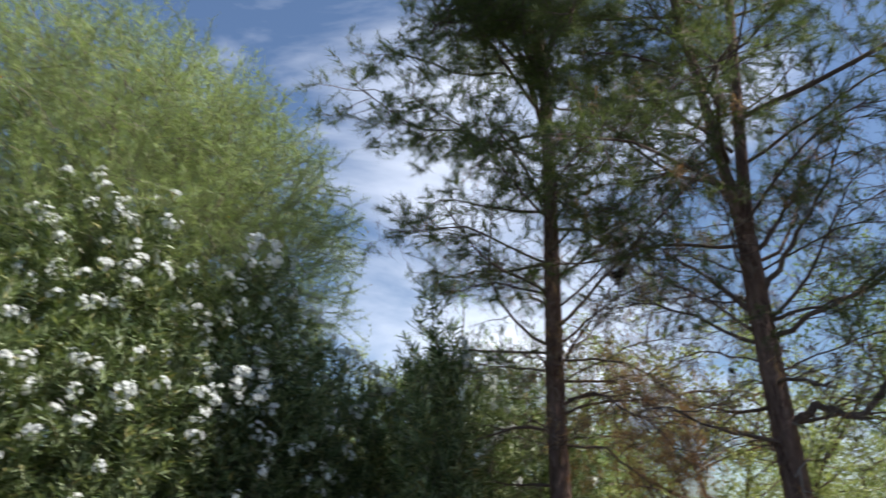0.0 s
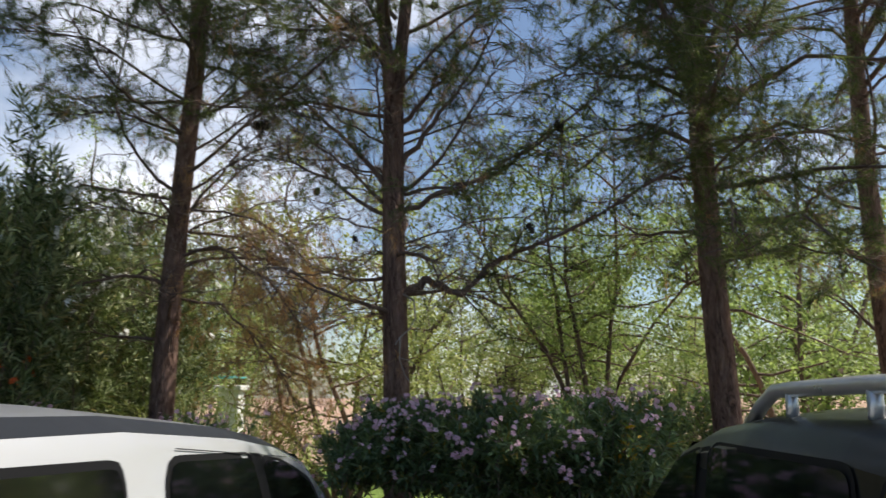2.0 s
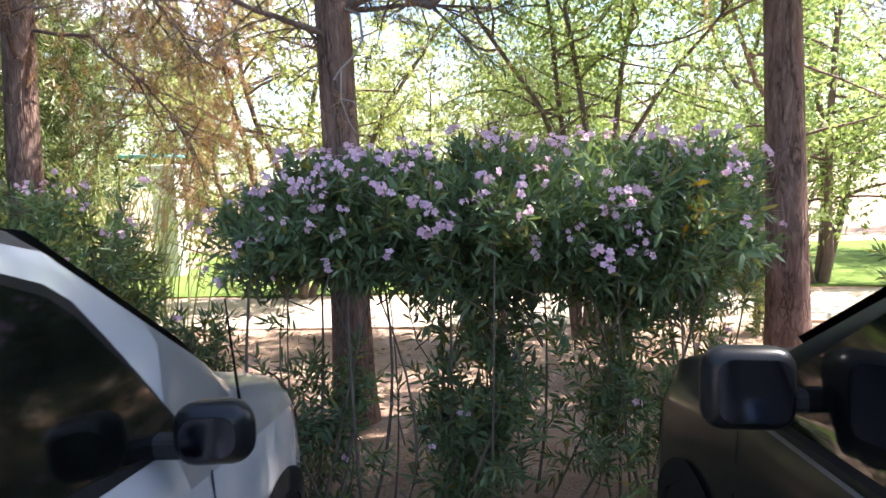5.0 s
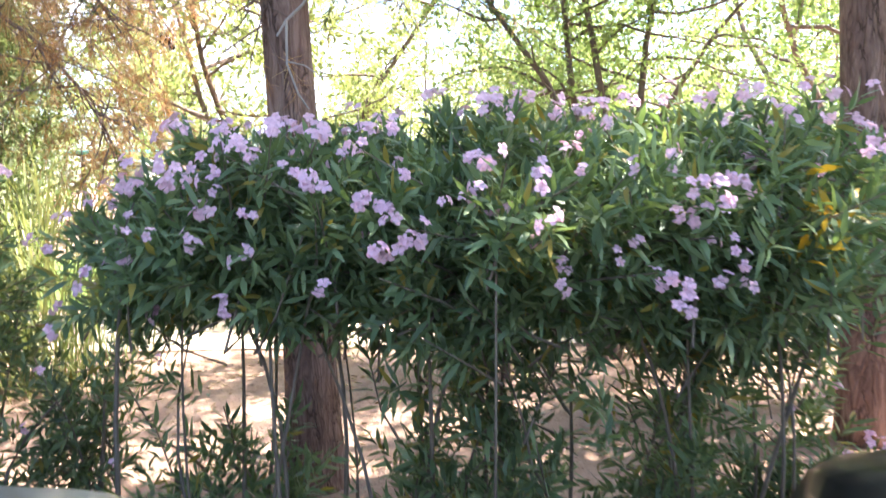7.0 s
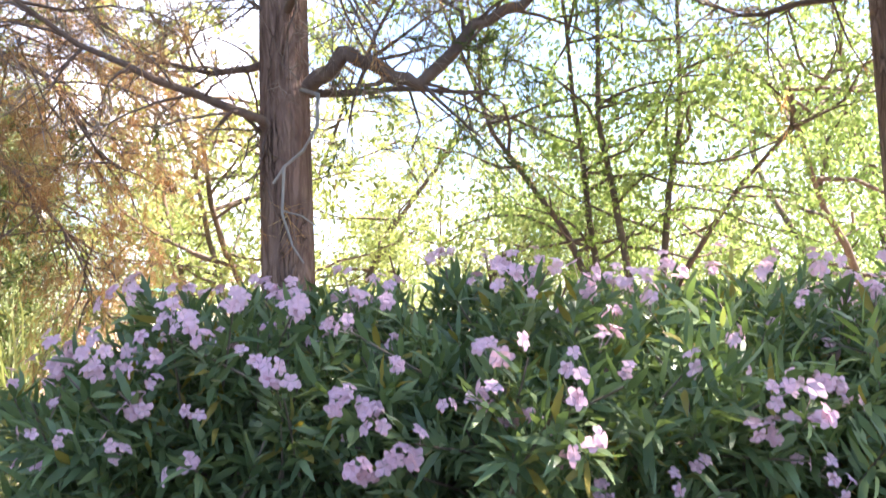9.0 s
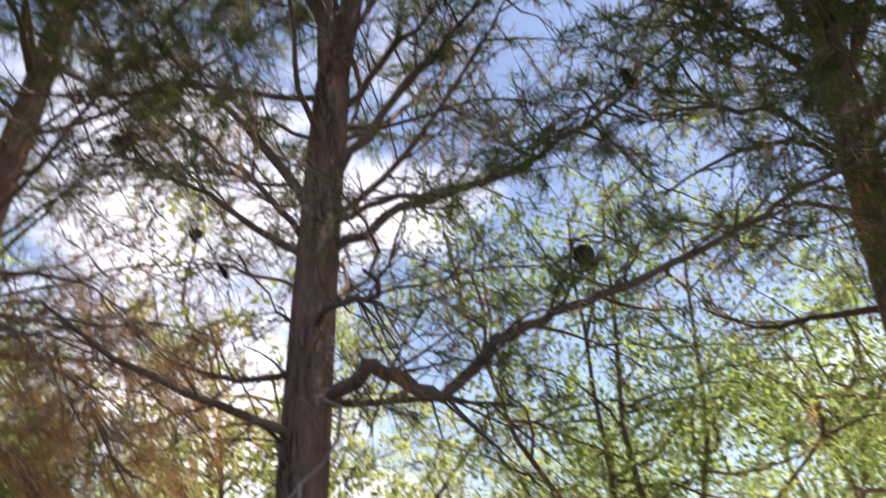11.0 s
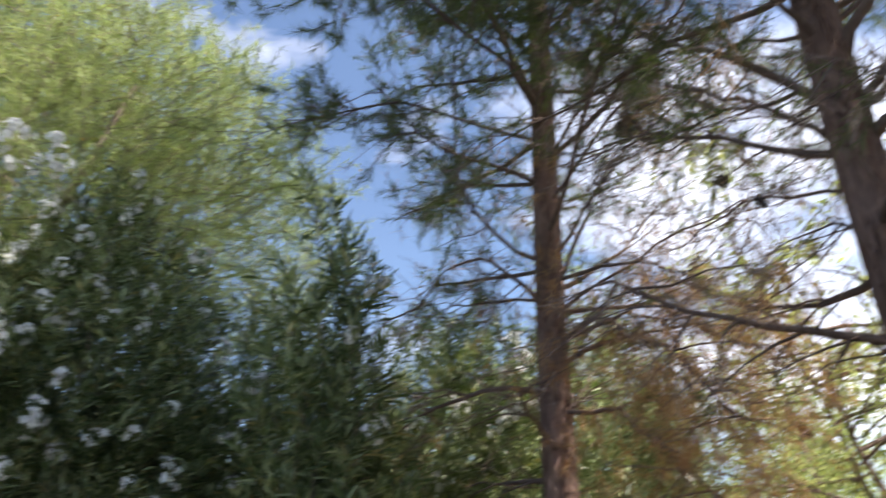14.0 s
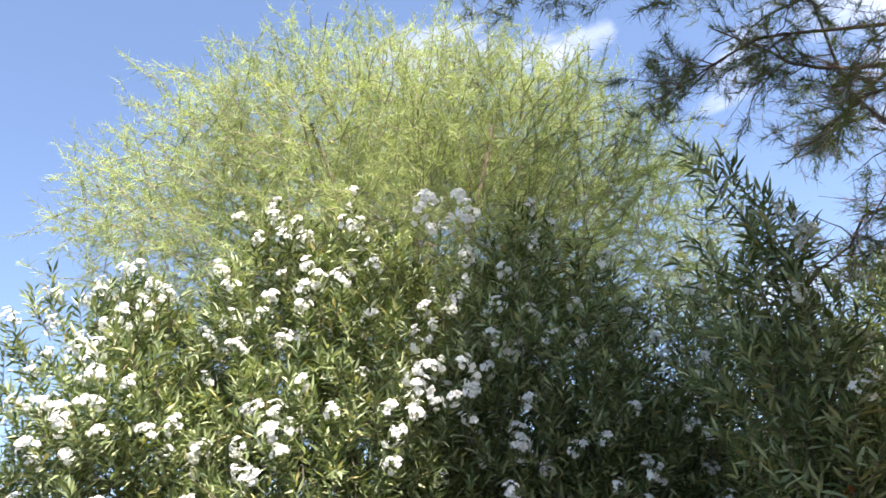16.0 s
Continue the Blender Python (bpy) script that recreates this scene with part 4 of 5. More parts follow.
# ---- feathery and broad-leaved trees ----
def feathery_tree(base, crown_c, crown_r, seed, label):
    """A palo-verde-like tree: green limbs, hair-fine sprays."""
    global rng
    rng = np.random.default_rng(seed)
    tree = thing("feathery_tree", (base[0], base[1], 0.08), label, "tree")
    wood = Acc()
    c = np.array(crown_c) - [base[0], base[1], 0.08]
    tips, ways = [], []
    for i in range(9):
        d = unit(np.array([math.cos(i * 2.4), math.sin(i * 2.4), rng.uniform(0.6, 1.6)]))
        end = c + d * np.array(crown_r) * [0.7, 0.7, 0.45]
        u = np.linspace(0, 1, 10)[:, None]
        mid = np.array([0, 0, c[2] * 0.7]) + d * [0.6, 0.6, 0]
        pts = (1 - u) ** 2 * np.array([0, 0, -0.1]) + 2 * u * (1 - u) * mid + u ** 2 * end
        wood.tube(pts + rng.normal(size=pts.shape) * 0.03, np.linspace(0.10, 0.02, 10), 7, False)
    n = 4400
    d = unit(rng.normal(size=(n, 3)) + [0, 0, 0.25])
    pos = c + d * (rng.uniform(0.05, 1, (n, 1)) ** 0.45) * crown_r
    root = c - np.array([0, 0, crown_r[2] * 0.9])
    P, D = [], []
    for p, e in zip(pos, d):
        w = unit(unit(p - root) * 1.0 + np.array([0, 0, 0.1]) + rng.normal(size=3) * 0.42)
        tw = wander(p - w * 0.4, w, 0.75, 4, 0.6, -0.35)
        wood.tube(tw, np.linspace(0.005, 0.0014, 5), 3, False)
        u = rng.uniform(0.1, 1.0, 64) * 4
        k = np.minimum(u.astype(int), 3)
        P.append(tw[k] + (tw[k + 1] - tw[k]) * (u - k)[:, None])
        D.append(unit(unit(tw[k + 1] - tw[k]) * 0.7 + rng.normal(size=(64, 3)) * 0.6))
    P, D = np.concatenate(P), np.concatenate(D)
    side = unit(np.cross(D, rng.normal(size=D.shape))) * 0.0031
    verts = np.stack([P - side, P + side, P + D * rng.uniform(0.06, 0.14, (len(P), 1))], axis=1)
    part("trunk", wood.mesh("trunk", M_STEM), tree)
    k = rng.integers(0, len(P), 160)
    part("yellow_blossoms", leaves("yellow_blossoms", P[k] + D[k] * 0.08, rng.normal(size=(160, 3)), 0.030, 0.028, M_YELLOW, 0.1, False), tree, "scattered small yellow blossoms")
    part("crown", fast_mesh("crown", verts, [(0, 1, 2)], M_PALO), tree, "hair-fine pale yellow-green sprays")
    return tree


feathery_tree((-6.5, 5.2), (-6.1, 5.5, 5.2), (1.9, 3.35, 2.1), 5, "feathery pale green tree with thread-like leaves")


def spread_line(knots, steps):
    """An even, slightly crooked line along the knots."""
    k = np.array(knots, float)
    at = np.concatenate([[0], np.cumsum(np.linalg.norm(np.diff(k, axis=0), axis=1))])
    u = np.linspace(0, at[-1], steps + 1)
    return np.stack([np.interp(u, at, k[:, j]) for j in range(3)], 1) + rng.normal(size=(steps + 1, 3)) * 0.018


def broad_tree(base, height, crown, seed, label, leaf, stems=5, count=9000, leaf_len=0.06, splay=0.35, group="trees beyond the path", crown_low=0.3, lines=None):
    """A tree with several crooked stems and leaf sprays with gaps between."""
    global rng
    rng = np.random.default_rng(seed)
    tree = thing("leafy_tree", (base[0], base[1], 0.08), label, "tree", group)
    wood = Acc()
    sprays, sway = [], []
    for i in range(stems):
        az = i * 2 * math.pi / stems + rng.uniform(-0.4, 0.4)
        way = (math.cos(az) * splay, math.sin(az) * splay, 1.0)
        pts = wander((math.cos(az) * 0.08, math.sin(az) * 0.08, -0.1), way, height * rng.uniform(0.75, 1.0), 10, 0.35, 0.2)
        r0 = 0.009 * height + 0.008
        if lines:
            pts, r0 = spread_line(lines[i], 10), 0.040
        wood = Acc()
        wood.tube(pts, np.linspace(r0, r0 * 0.2, 11), 7, False)
        for _ in range(16):
            u = rng.uniform(crown_low, 1.0) * 10
            k = min(int(u), 9)
            p = pts[k] + (pts[k + 1] - pts[k]) * (u - k)
            d = unit(np.array([*(rng.normal(size=2)), rng.uniform(-0.1, 0.7)]))
            br = wander(p, d, crown * rng.uniform(0.35, 0.9), 6, 0.5, -0.1)
            wood.tube(br, np.linspace(r0 * 0.35, 0.004, 7), 4, False)
            for _ in range(9):
                v = rng.uniform(0.25, 1.0) * 6
                j = min(int(v), 5)
                sprays.append(br[j] + (br[j + 1] - br[j]) * (v - j))
                sway.append(unit(rng.normal(size=3) + [0, 0, -0.1]))
        part("stem", wood.mesh("stem", M_TWIG), tree)
    sprays, sway = np.array(sprays), np.array(sway)
    pick = rng.integers(0, len(sprays), count)
    along = rng.uniform(0, 1, (count, 1))
    pos = sprays[pick] + sway[pick] * along * height * 0.11 + rng.normal(size=(count, 3)) * 0.035 * height / 4
    part("crown", leaves("crown", pos, sway[pick] + rng.normal(size=(count, 3)) * 0.7, leaf_len, leaf_len * 0.42, leaf, 0.2, False), tree)
    return tree


t1 = broad_tree((1.65, 9.8), 5.4, 1.6, 61, "slender several-stemmed tree with bright green leaves", M_GREEN, 5, 21000, 0.060, 0.26, crown_low=0.42,
                lines=[[(-0.05, 0, -0.1), (-0.12, 0, 1.4), (-0.25, 0, 2.05), (-0.9, 0, 2.9), (-1.35, 0.1, 4.2)], [(0, 0.06, -0.1), (-0.1, 0.1, 1.5), (-0.2, 0.1, 2.4), (-0.28, 0.1, 3.1), (-0.4, 0, 4.7)],
                       [(0.05, -0.05, -0.1), (0.08, -0.1, 1.7), (-0.03, -0.1, 2.4), (-0.14, -0.1, 3.05), (-0.1, 0, 5.0)], [(0.1, 0, -0.1), (0.28, 0, 1.6), (0.38, 0, 2.4), (0.47, 0, 3.05), (0.55, 0.1, 5.0)],
                       [(0.15, 0.05, -0.1), (0.35, 0.1, 1.6), (0.62, 0.1, 2.1), (0.98, 0, 2.6), (1.7, 0, 3.4)]])
t2 = broad_tree((-1.5, 12.4), 5.0, 2.1, 62, "bushy tree with sunlit yellow-green leaves", M_GREEN2, 5, 20000, 0.082, 0.45, crown_low=0.15)
t3 = broad_tree((5.2, 13.0), 6.5, 2.6, 63, "spreading tree with sunlit green leaves", M_GREEN, 5, 20000, 0.090, 0.45, crown_low=0.2)
# t3 copies at x 10.5 and 11.5 are unseen, added to block low sky light
for src, x, y, rot, s in [(t1, 2.4, 15.6, 240, 0.9), (t2, 0.2, 17.0, 40, 0.9), (t3, -6.5, 15.5, 130, 0.95), (t2, 3.5, 16.5, 200, 0.8), (t3, 9.5, 16.0, 77, 1.0), (t2, 7.6, 11.5, 300, 0.8), (t3, -1.5, 26.0, 10, 0.9), (t3, 6.5, 25.0, 250, 1.0), (t3, 10.5, 3.2, 30, 1.35), (t3, 11.5, -1.6, 210, 1.45), (t2, 9.5, -12.0, 20, 1.3), (t3, -3.0, -18.0, 70, 1.3), (t3, -12.0, -10.0, 170, 1.2),
                          (t2, -12.0, 18.0, 99, 1.3), (t3, -18.0, 24.0, 160, 1.3), (t3, 15.0, 22.0, 20, 1.3), (t2, 13.0, 13.0, 66, 1.1), (t3, -9.0, 30.0, 45, 1.4), (t3, 14.0, 34.0, 140, 1.5), (t3, 2.0, 36.0, 290, 1.5)]:
    copy_thing(src, pose(x, y, 0.08, 0, 0, rot) @ Matrix.Scale(s, 4))
bush = broad_tree((0.85, 9.3), 2.4, 0.35, 64, "upright yellow-green bush behind the hedge", M_GREEN2, 7, 2600, 0.06, 0.12, "bushes behind the hedge", 0.1)


for x, y, rot, k in ((-0.4, 9.9, 50, 0.5), (2.0, 9.9, 140, 0.45), (3.3, 9.8, 260, 0.55)):
    copy_thing(bush, pose(x, y, 0.10, 0, 0, rot) @ Matrix.Scale(k, 4))


def grass_clump(at, height, count, seed):
    global rng
    rng = np.random.default_rng(seed)
    clump = thing("grass_clump", (at[0], at[1], 0.10), "tall arching clump of pale sunlit grass", "grass")
    for _ in range(6):
        blades(clump, height, count // 6)
    return clump


def blades(clump, height, count):
    az = rng.uniform(0, 2 * np.pi, count)
    out = np.stack([np.cos(az), np.sin(az), 0 * az], 1)
    h = height * rng.uniform(0.55, 1.05, (count, 1))
    base = rng.normal(size=(count, 3)) * [0.26, 0.2, 0]
    side = np.cross(out, [0, 0, 1.0]) * 0.006
    reach = rng.uniform(0.35, 1.35, (count, 1)) * height * 0.5
    a, b, c = base, base + out * reach * 0.35 + h * [0, 0, 0.5], base + out * reach * 0.8 + h * [0, 0, 0.88]
    d = base + out * reach * 1.35 + h * [0, 0, 0.98]
    verts = np.stack([a - side, a + side, b - side, b + side, c - side, c + side, d], axis=1)
    part("tuft", fast_mesh("tuft", verts, [(0, 1, 3, 2), (2, 3, 5, 4), (4, 5, 6)], M_GRASS), clump)


grass_clump((-2.35, 9.3), 1.75, 210, 71)
grass_clump((-3.3, 9.6), 1.7, 180, 72)

rng = np.random.default_rng(77)
n = 3200
lp = np.stack([rng.uniform(-4.5, 4.5, n), rng.uniform(5.95, 10.0, n), np.full(n, 0.135)], 1)
lp[:, 2] = [0.105 + (0.05 * noise.noise((x * 0.8, y * 0.8, 0)) + 0.03 * noise.noise((x * 2.3, y * 2.3, 4)) + 0.03) * min(1, max(0, (y - KERB_Y - 0.2) * 1.2)) + 0.006 for x, y, _ in lp]
lw = rng.normal(size=(n, 3)) * [1, 1, 0.12]
tagged(new("leaf_litter", leaves("leaf_litter", lp, lw, 0.075, 0.014, M_STRAW, 0.15, False)), "dry fallen leaves and needles strewn on the soil", "leaf litter", kind="stuff")
# ---- gate pillar beyond the lawn ----
pillar = thing("gate_pillar", (-4.1, 15.0, 0.15), "white plastered pillar with a flat cap", "pillar")
part("shaft", box_mesh("shaft", (0.38, 0.38, 1.68), M_PLASTER, 0.012, (0, 0, 0.84)), pillar)
part("cap", box_mesh("cap", (0.50, 0.50, 0.09), M_PLASTER, 0.015, (0, 0, 1.725)), pillar)
panel = thing("awning", (-4.7, 15.6, 0.15), "small turquoise awning on two thin posts", "awning")
part("roof_sheet", box_mesh("roof_sheet", (1.1, 0.8, 0.04), M_CYAN, 0.01, (0, 0, 1.93)), panel)
for sx in (-0.48, 0.48):
    part("post", box_mesh("post", (0.05, 0.05, 1.91), M_TRIM, 0.006, (sx, 0, 0.955)), panel)


# ---- cars ----
def smooth_line(u, knots):
    """A soft curve through (u, value) knots."""
    xs, ys = [k[0] for k in knots], [k[1] for k in knots]
    if u <= xs[0]:
        return ys[0]
    for a, b, c, d in zip(xs[:-1], xs[1:], ys[:-1], ys[1:]):
        if u <= b:
            w = (u - a) / (b - a)
            return c + (d - c) * w
    return ys[-1]


def suv(at, length, width, spec, paint, roof_paint, label, near, rail_mat):
    """A parked estate car of the off-road kind; nose towards +y, near: +1 or -1, the side that is passed."""
    car = thing("car", at, label, "car", "cars parked nose to the kerb")
    W = width / 2
    top, belt = spec["top"], spec["belt"]

    def half(y):
        n = min(1.0, max(0.0, (length - y) / 0.55))
        t = min(1.0, y / 0.25)
        return W * (1 - 0.20 * (1 - n) ** 2 - 0.05 * (1 - n)) * (1 - 0.12 * (1 - t) ** 2)

    def section(y):
        """Outline from the roof's middle down one side to the sill."""
        w, zt = half(y), smooth_line(y, top)
        zb = min(smooth_line(y, belt), zt - 0.07)
        tall = zt - zb
        tuck = 0.20 * tall
        pts = [(0, zt), (0.35 * w, zt - 0.006), (0.62 * w, zt - 0.022)]
        if tall > 0.2:
            e = w - tuck
            pts += [(e - 0.07, zt - 0.042), (e - 0.015, zt - 0.075), (e + 0.012, zt - 0.12), (w - 0.055 - 0.0, zb + 0.06), (w - 0.030, zb + 0.012)]
        else:
            pts += [(0.80 * w, zt - 0.030), (0.88 * w, zt - 0.040), (0.93 * w, zt - 0.052), (w - 0.040, zb + 0.012), (w - 0.028, zb + 0.004)]
        zl = 0.30 + 0.12 * max(0, (y - length + 0.5) / 0.5)
        pts += [(w - 0.012, zb - 0.035), (w, zb - 0.14), (w + 0.004, 0.5 * (zb + zl)), (w - 0.004, zl + 0.14), (w - 0.03, zl + 0.02), (w - 0.10, zl - 0.06)]
        return pts

    ys = sorted(set([round(length * i / 64, 3) for i in range(65)] + [round(k[0], 3) for k in top if 0 <= k[0] <= length]))
    rings = []
    for y in ys:
        q = section(y)
        rings.append([(-x, y, z) for x, z in reversed(q[1:])] + [(x, y, z) for x, z in q])
    k = len(rings[0])
    body, roof, crown, bonnet = Acc(), Acc(), Acc(), Acc()
    verts = np.array([v for r in rings for v in r])
    fb, fr, fc, fh = [], [], [], []
    mid = k // 2
    for i in range(len(ys) - 1):
        for j in range(k - 1):
            f = (i * k + j, (i + 1) * k + j, (i + 1) * k + j + 1, i * k + j + 1)
            idx = j - mid if j >= mid else mid - 1 - j
            is_roof = spec["roof"][0] <= ys[i] and ys[i + 1] <= spec["roof"][1] and spec["roof_reach"][0] <= idx < spec["roof_reach"][1]
            is_corner = spec["corner"] and ys[i + 1] <= 0.26 and 3 <= idx < 6
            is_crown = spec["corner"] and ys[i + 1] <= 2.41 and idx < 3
            # the bonnet faces take the grey that stands in for tree shade
            is_bonnet = spec["corner"] and 2.66 <= ys[i] and ys[i + 1] <= 4.03 and idx < 8
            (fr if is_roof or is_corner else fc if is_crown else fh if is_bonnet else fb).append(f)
    fb.append(tuple(range(k)))
    fb.append(tuple(reversed(range((len(ys) - 1) * k, len(ys) * k))))
    body.add(verts, fb)
    roof.add(verts, fr)
    if fc:
        bonnet.add(verts, fh)
        part("bonnet", bonnet.mesh("bonnet", M_BONNET), car, "lightly dusty bonnet, greyed in colour for the tree shade")
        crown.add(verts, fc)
        part("roof_panel", crown.mesh("roof_panel", M_ROOF), car, "grey roof panel, darker than the body sides")
    part("body", body.mesh("body", paint), car)
    part("roof", roof.mesh("roof", roof_paint), car, spec["roof_label"])

    def side_x(y, z):
        q = section(y)[3:]
        for (xa, za), (xb, zb) in zip(q[:-1], q[1:]):
            if zb <= z <= za:
                return xa + (xb - xa) * (za - z) / (za - zb + 1e-9)
        return q[0][0]

    def panel(name, outline, material, proud, parent, sgn, label="", steps=6):
        """A pane laid on the body's side: outline in (y, z), cut into strips."""
        y0, y1 = min(o[0] for o in outline), max(o[0] for o in outline)
        acc = Acc()
        cols = []
        n = 22
        for i in range(n + 1):
            y = y0 + (y1 - y0) * (0.5 - 0.5 * math.cos(math.pi * i / n))
            zz = []
            for (ya, za), (yb, zb) in zip(outline, outline[1:] + outline[:1]):
                if (ya - y) * (yb - y) <= 0 and ya != yb:
                    zz.append(za + (zb - za) * (y - ya) / (yb - ya))
            if len(zz) < 2:
                zz = [outline[0][1]] * 2
            lo, hi = min(zz), max(zz)
            cols.append([(sgn * (side_x(y, lo + (hi - lo) * s / steps) + proud), y, lo + (hi - lo) * s / steps) for s in range(steps + 1)])
        m = steps + 1
        faces = [(i * m + j, (i + 1) * m + j, (i + 1) * m + j + 1, i * m + j + 1) for i in range(n) for j in range(steps)]
        acc.add([v for c in cols for v in c], faces)
        return part(name, acc.mesh(name, material), parent, label)

    def rounded(pts, r=0.05):
        out = []
        n = len(pts)
        for i in range(n):
            a, b, c = (np.array(pts[(i + d) % n], float) for d in (-1, 0, 1))
            u, v = unit(a - b), unit(c - b)
            rr = min(r, 0.4 * np.linalg.norm(a - b), 0.4 * np.linalg.norm(c - b))
            for s in (0, 0.33, 0.67, 1):
                p = (1 - s) ** 2 * (b + u * rr) + 2 * s * (1 - s) * b + s ** 2 * (b + v * rr)
                out.append(tuple(p))
        return out

    for sgn in (-1, 1):
        for name, outline, lab in spec["windows"]:
            grown = [(y + (0.018 if y > sum(o[0] for o in outline) / len(outline) else -0.018), z + (0.016 if z > sum(o[1] for o in outline) / len(outline) else -0.016)) for y, z in outline]
            panel("window_seal", rounded(grown, 0.06), M_RUBBER, 0.0035, car, sgn)
            panel(name, rounded(outline), M_GLASS, 0.007, car, sgn, lab)
        for name, outline, mat, lab in spec["side_bits"]:
            panel(name, outline, mat, 0.006, car, sgn, lab, 2)
        for y0, y1, z in spec["handles"]:
            bm = bmesh.new()
            bmesh.ops.create_cube(bm, size=1, matrix=Matrix.Translation((sgn * (side_x((y0 + y1) / 2, z) + 0.028), (y0 + y1) / 2, z)) @ Matrix.Diagonal((0.030, y1 - y0, 0.034, 1)))
            bmesh.ops.bevel(bm, geom=bm.edges[:], offset=0.013, segments=3, profile=0.5, affect="EDGES")
            part("door_handle", bm_mesh("door_handle", bm, spec["handle_mat"], True), car)
            for yy in (y0 + 0.02, y1 - 0.02):
                part("handle_foot", box_mesh("handle_foot", (0.03, 0.03, 0.026), spec["handle_mat"], 0.006, (sgn * (side_x(yy, z) + 0.008), yy, z)), car)
        my, mz = spec["mirror"]
        mx = side_x(my, mz)
        mw, md, mh = spec["mirror_size"]
        bm = bmesh.new()
        bmesh.ops.create_cube(bm, size=1, matrix=Matrix.Translation((sgn * (mx + 0.125), my, mz)) @ pose(0, 0, 0, 0, 0, 8 * sgn) @ Matrix.Diagonal((mw, md, mh, 1)))
        for v in bm.verts:
            if v.co.y > my:
                v.co.x = sgn * (mx + 0.125) + (v.co.x - sgn * (mx + 0.125)) * 0.72
                v.co.z = mz + (v.co.z - mz) * 0.74
        bmesh.ops.bevel(bm, geom=bm.edges[:], offset=0.046, segments=5, profile=0.5, affect="EDGES")
        mirror = part("door_mirror", bm_mesh("door_mirror", bm, spec["mirror_mat"], True), car)
        bm = bmesh.new()
        bmesh.ops.create_cube(bm, size=1, matrix=Matrix.Translation((sgn * (mx + 0.125), my - md / 2 + 0.0005, mz)) @ pose(0, 0, 0, 0, 0, 8 * sgn) @ Matrix.Diagonal((mw - 0.065, 0.008, mh - 0.06, 1)))
        bmesh.ops.bevel(bm, geom=[e for e in bm.edges if abs(e.verts[0].co.y - e.verts[1].co.y) > 0.005 and abs(e.verts[0].co.x - e.verts[1].co.x) < 0.02 and abs(e.verts[0].co.z - e.verts[1].co.z) < 0.001], offset=0.03, segments=4, profile=0.5, affect="EDGES")
        part("mirror_glass", bm_mesh("mirror_glass", bm, M_MIRROR), mirror)
        part("mirror_arm", box_mesh("mirror_arm", (0.10, 0.05, 0.045), M_TRIM, 0.012, (sgn * (mx + 0.035), my + 0.01, mz - 0.035)), mirror)
        rail = Acc()
        ra, rb, rz = spec["rail"]
        low_rail = spec["low_near_rail"] and sgn == near
        rz = 0.012 if low_rail else rz
        n = 14
        pts = []
        for i in range(n + 1):
            y = ra + (rb - ra) * i / n
            w = half(y) - 0.20 * (smooth_line(y, top) - smooth_line(y, belt)) - 0.10
            e = min(1, min(i, n - i) / 1.6)
            pts.append((sgn * w, y, smooth_line(y, top) - 0.045 + rz * e))
        if low_rail:
            pts = [(x, y, z - 0.03) for x, y, z in pts]
        rail.tube(pts, [0.012 if low_rail else spec["rail_thick"]] * (n + 1), 10)
        for i in (3, 7, 11):
            x, y, z = pts[i]
            rail.tube([(x, y, z - rz - 0.01), (x, y, z)], [0.018, 0.016], 8)
        part("roof_rail", rail.mesh("roof_rail", M_TRIM if low_rail else rail_mat), car)
        for wy in spec["wheels"]:
            wheel = new("wheel")
            wheel.parent = car
            wheel.matrix_basis = pose(sgn * (W - 0.105), wy, 0.345)
            tyre = Acc()
            prof = [(-0.10, 0.22), (-0.112, 0.27), (-0.105, 0.325), (-0.08, 0.345), (0.08, 0.345), (0.105, 0.325), (0.112, 0.27), (0.10, 0.22)]
            N = 32
            tv = [(px, pr * math.cos(2 * math.pi * j / N), pr * math.sin(2 * math.pi * j / N)) for j in range(N) for px, pr in prof]
            m = len(prof)
            tyre.add(tv, [(j * m + i, ((j + 1) % N) * m + i, ((j + 1) % N) * m + i + 1, j * m + i + 1) for j in range(N) for i in range(m - 1)])
            part("tyre", tyre.mesh("tyre", M_RUBBER), wheel)
            rim = Acc()
            rim.tube([(-0.09, 0, 0), (0.085 * 1, 0, 0)], [0.222, 0.222], 28)
            for j in range(5):
                a = 2 * math.pi * j / 5
                rim.tube([(sgn * 0.10, 0.03 * math.cos(a), 0.03 * math.sin(a)), (sgn * 0.09, 0.21 * math.cos(a), 0.21 * math.sin(a))], [0.026, 0.02], 6)
            part("rim", rim.mesh("rim", M_SILVER), wheel)
            arch = Acc()
            for r0, r1, dx in ((0.36, 0.43, 0.010),):
                aa = np.linspace(-0.12, math.pi + 0.12, 24)
                av = []
                for a in aa:
                    for r in (r0, r1):
                        y, z = wy + r * math.cos(a), 0.345 + r * math.sin(a)
                        av.append((sgn * (side_x(min(max(y, 0.02), length - 0.02), max(z, 0.31)) + dx), y, z))
                arch.add(av, [(2 * i, 2 * i + 1, 2 * i + 3, 2 * i + 2) for i in range(23)])
            part("wheel_arch_trim", arch.mesh("wheel_arch_trim", M_RUBBER), car)
            well = Acc()
            aa = np.linspace(0, 2 * math.pi, 28, endpoint=False)
            well.add([(sgn * (side_x(min(max(wy + 0.36 * math.cos(a), 0.02), length - 0.02), max(0.345 + 0.36 * math.sin(a), 0.31)) + 0.006), wy + 0.36 * math.cos(a), 0.345 + 0.36 * math.sin(a)) for a in aa], [tuple(range(28))])
            part("wheel_well", well.mesh("wheel_well", M_RUBBER), car)
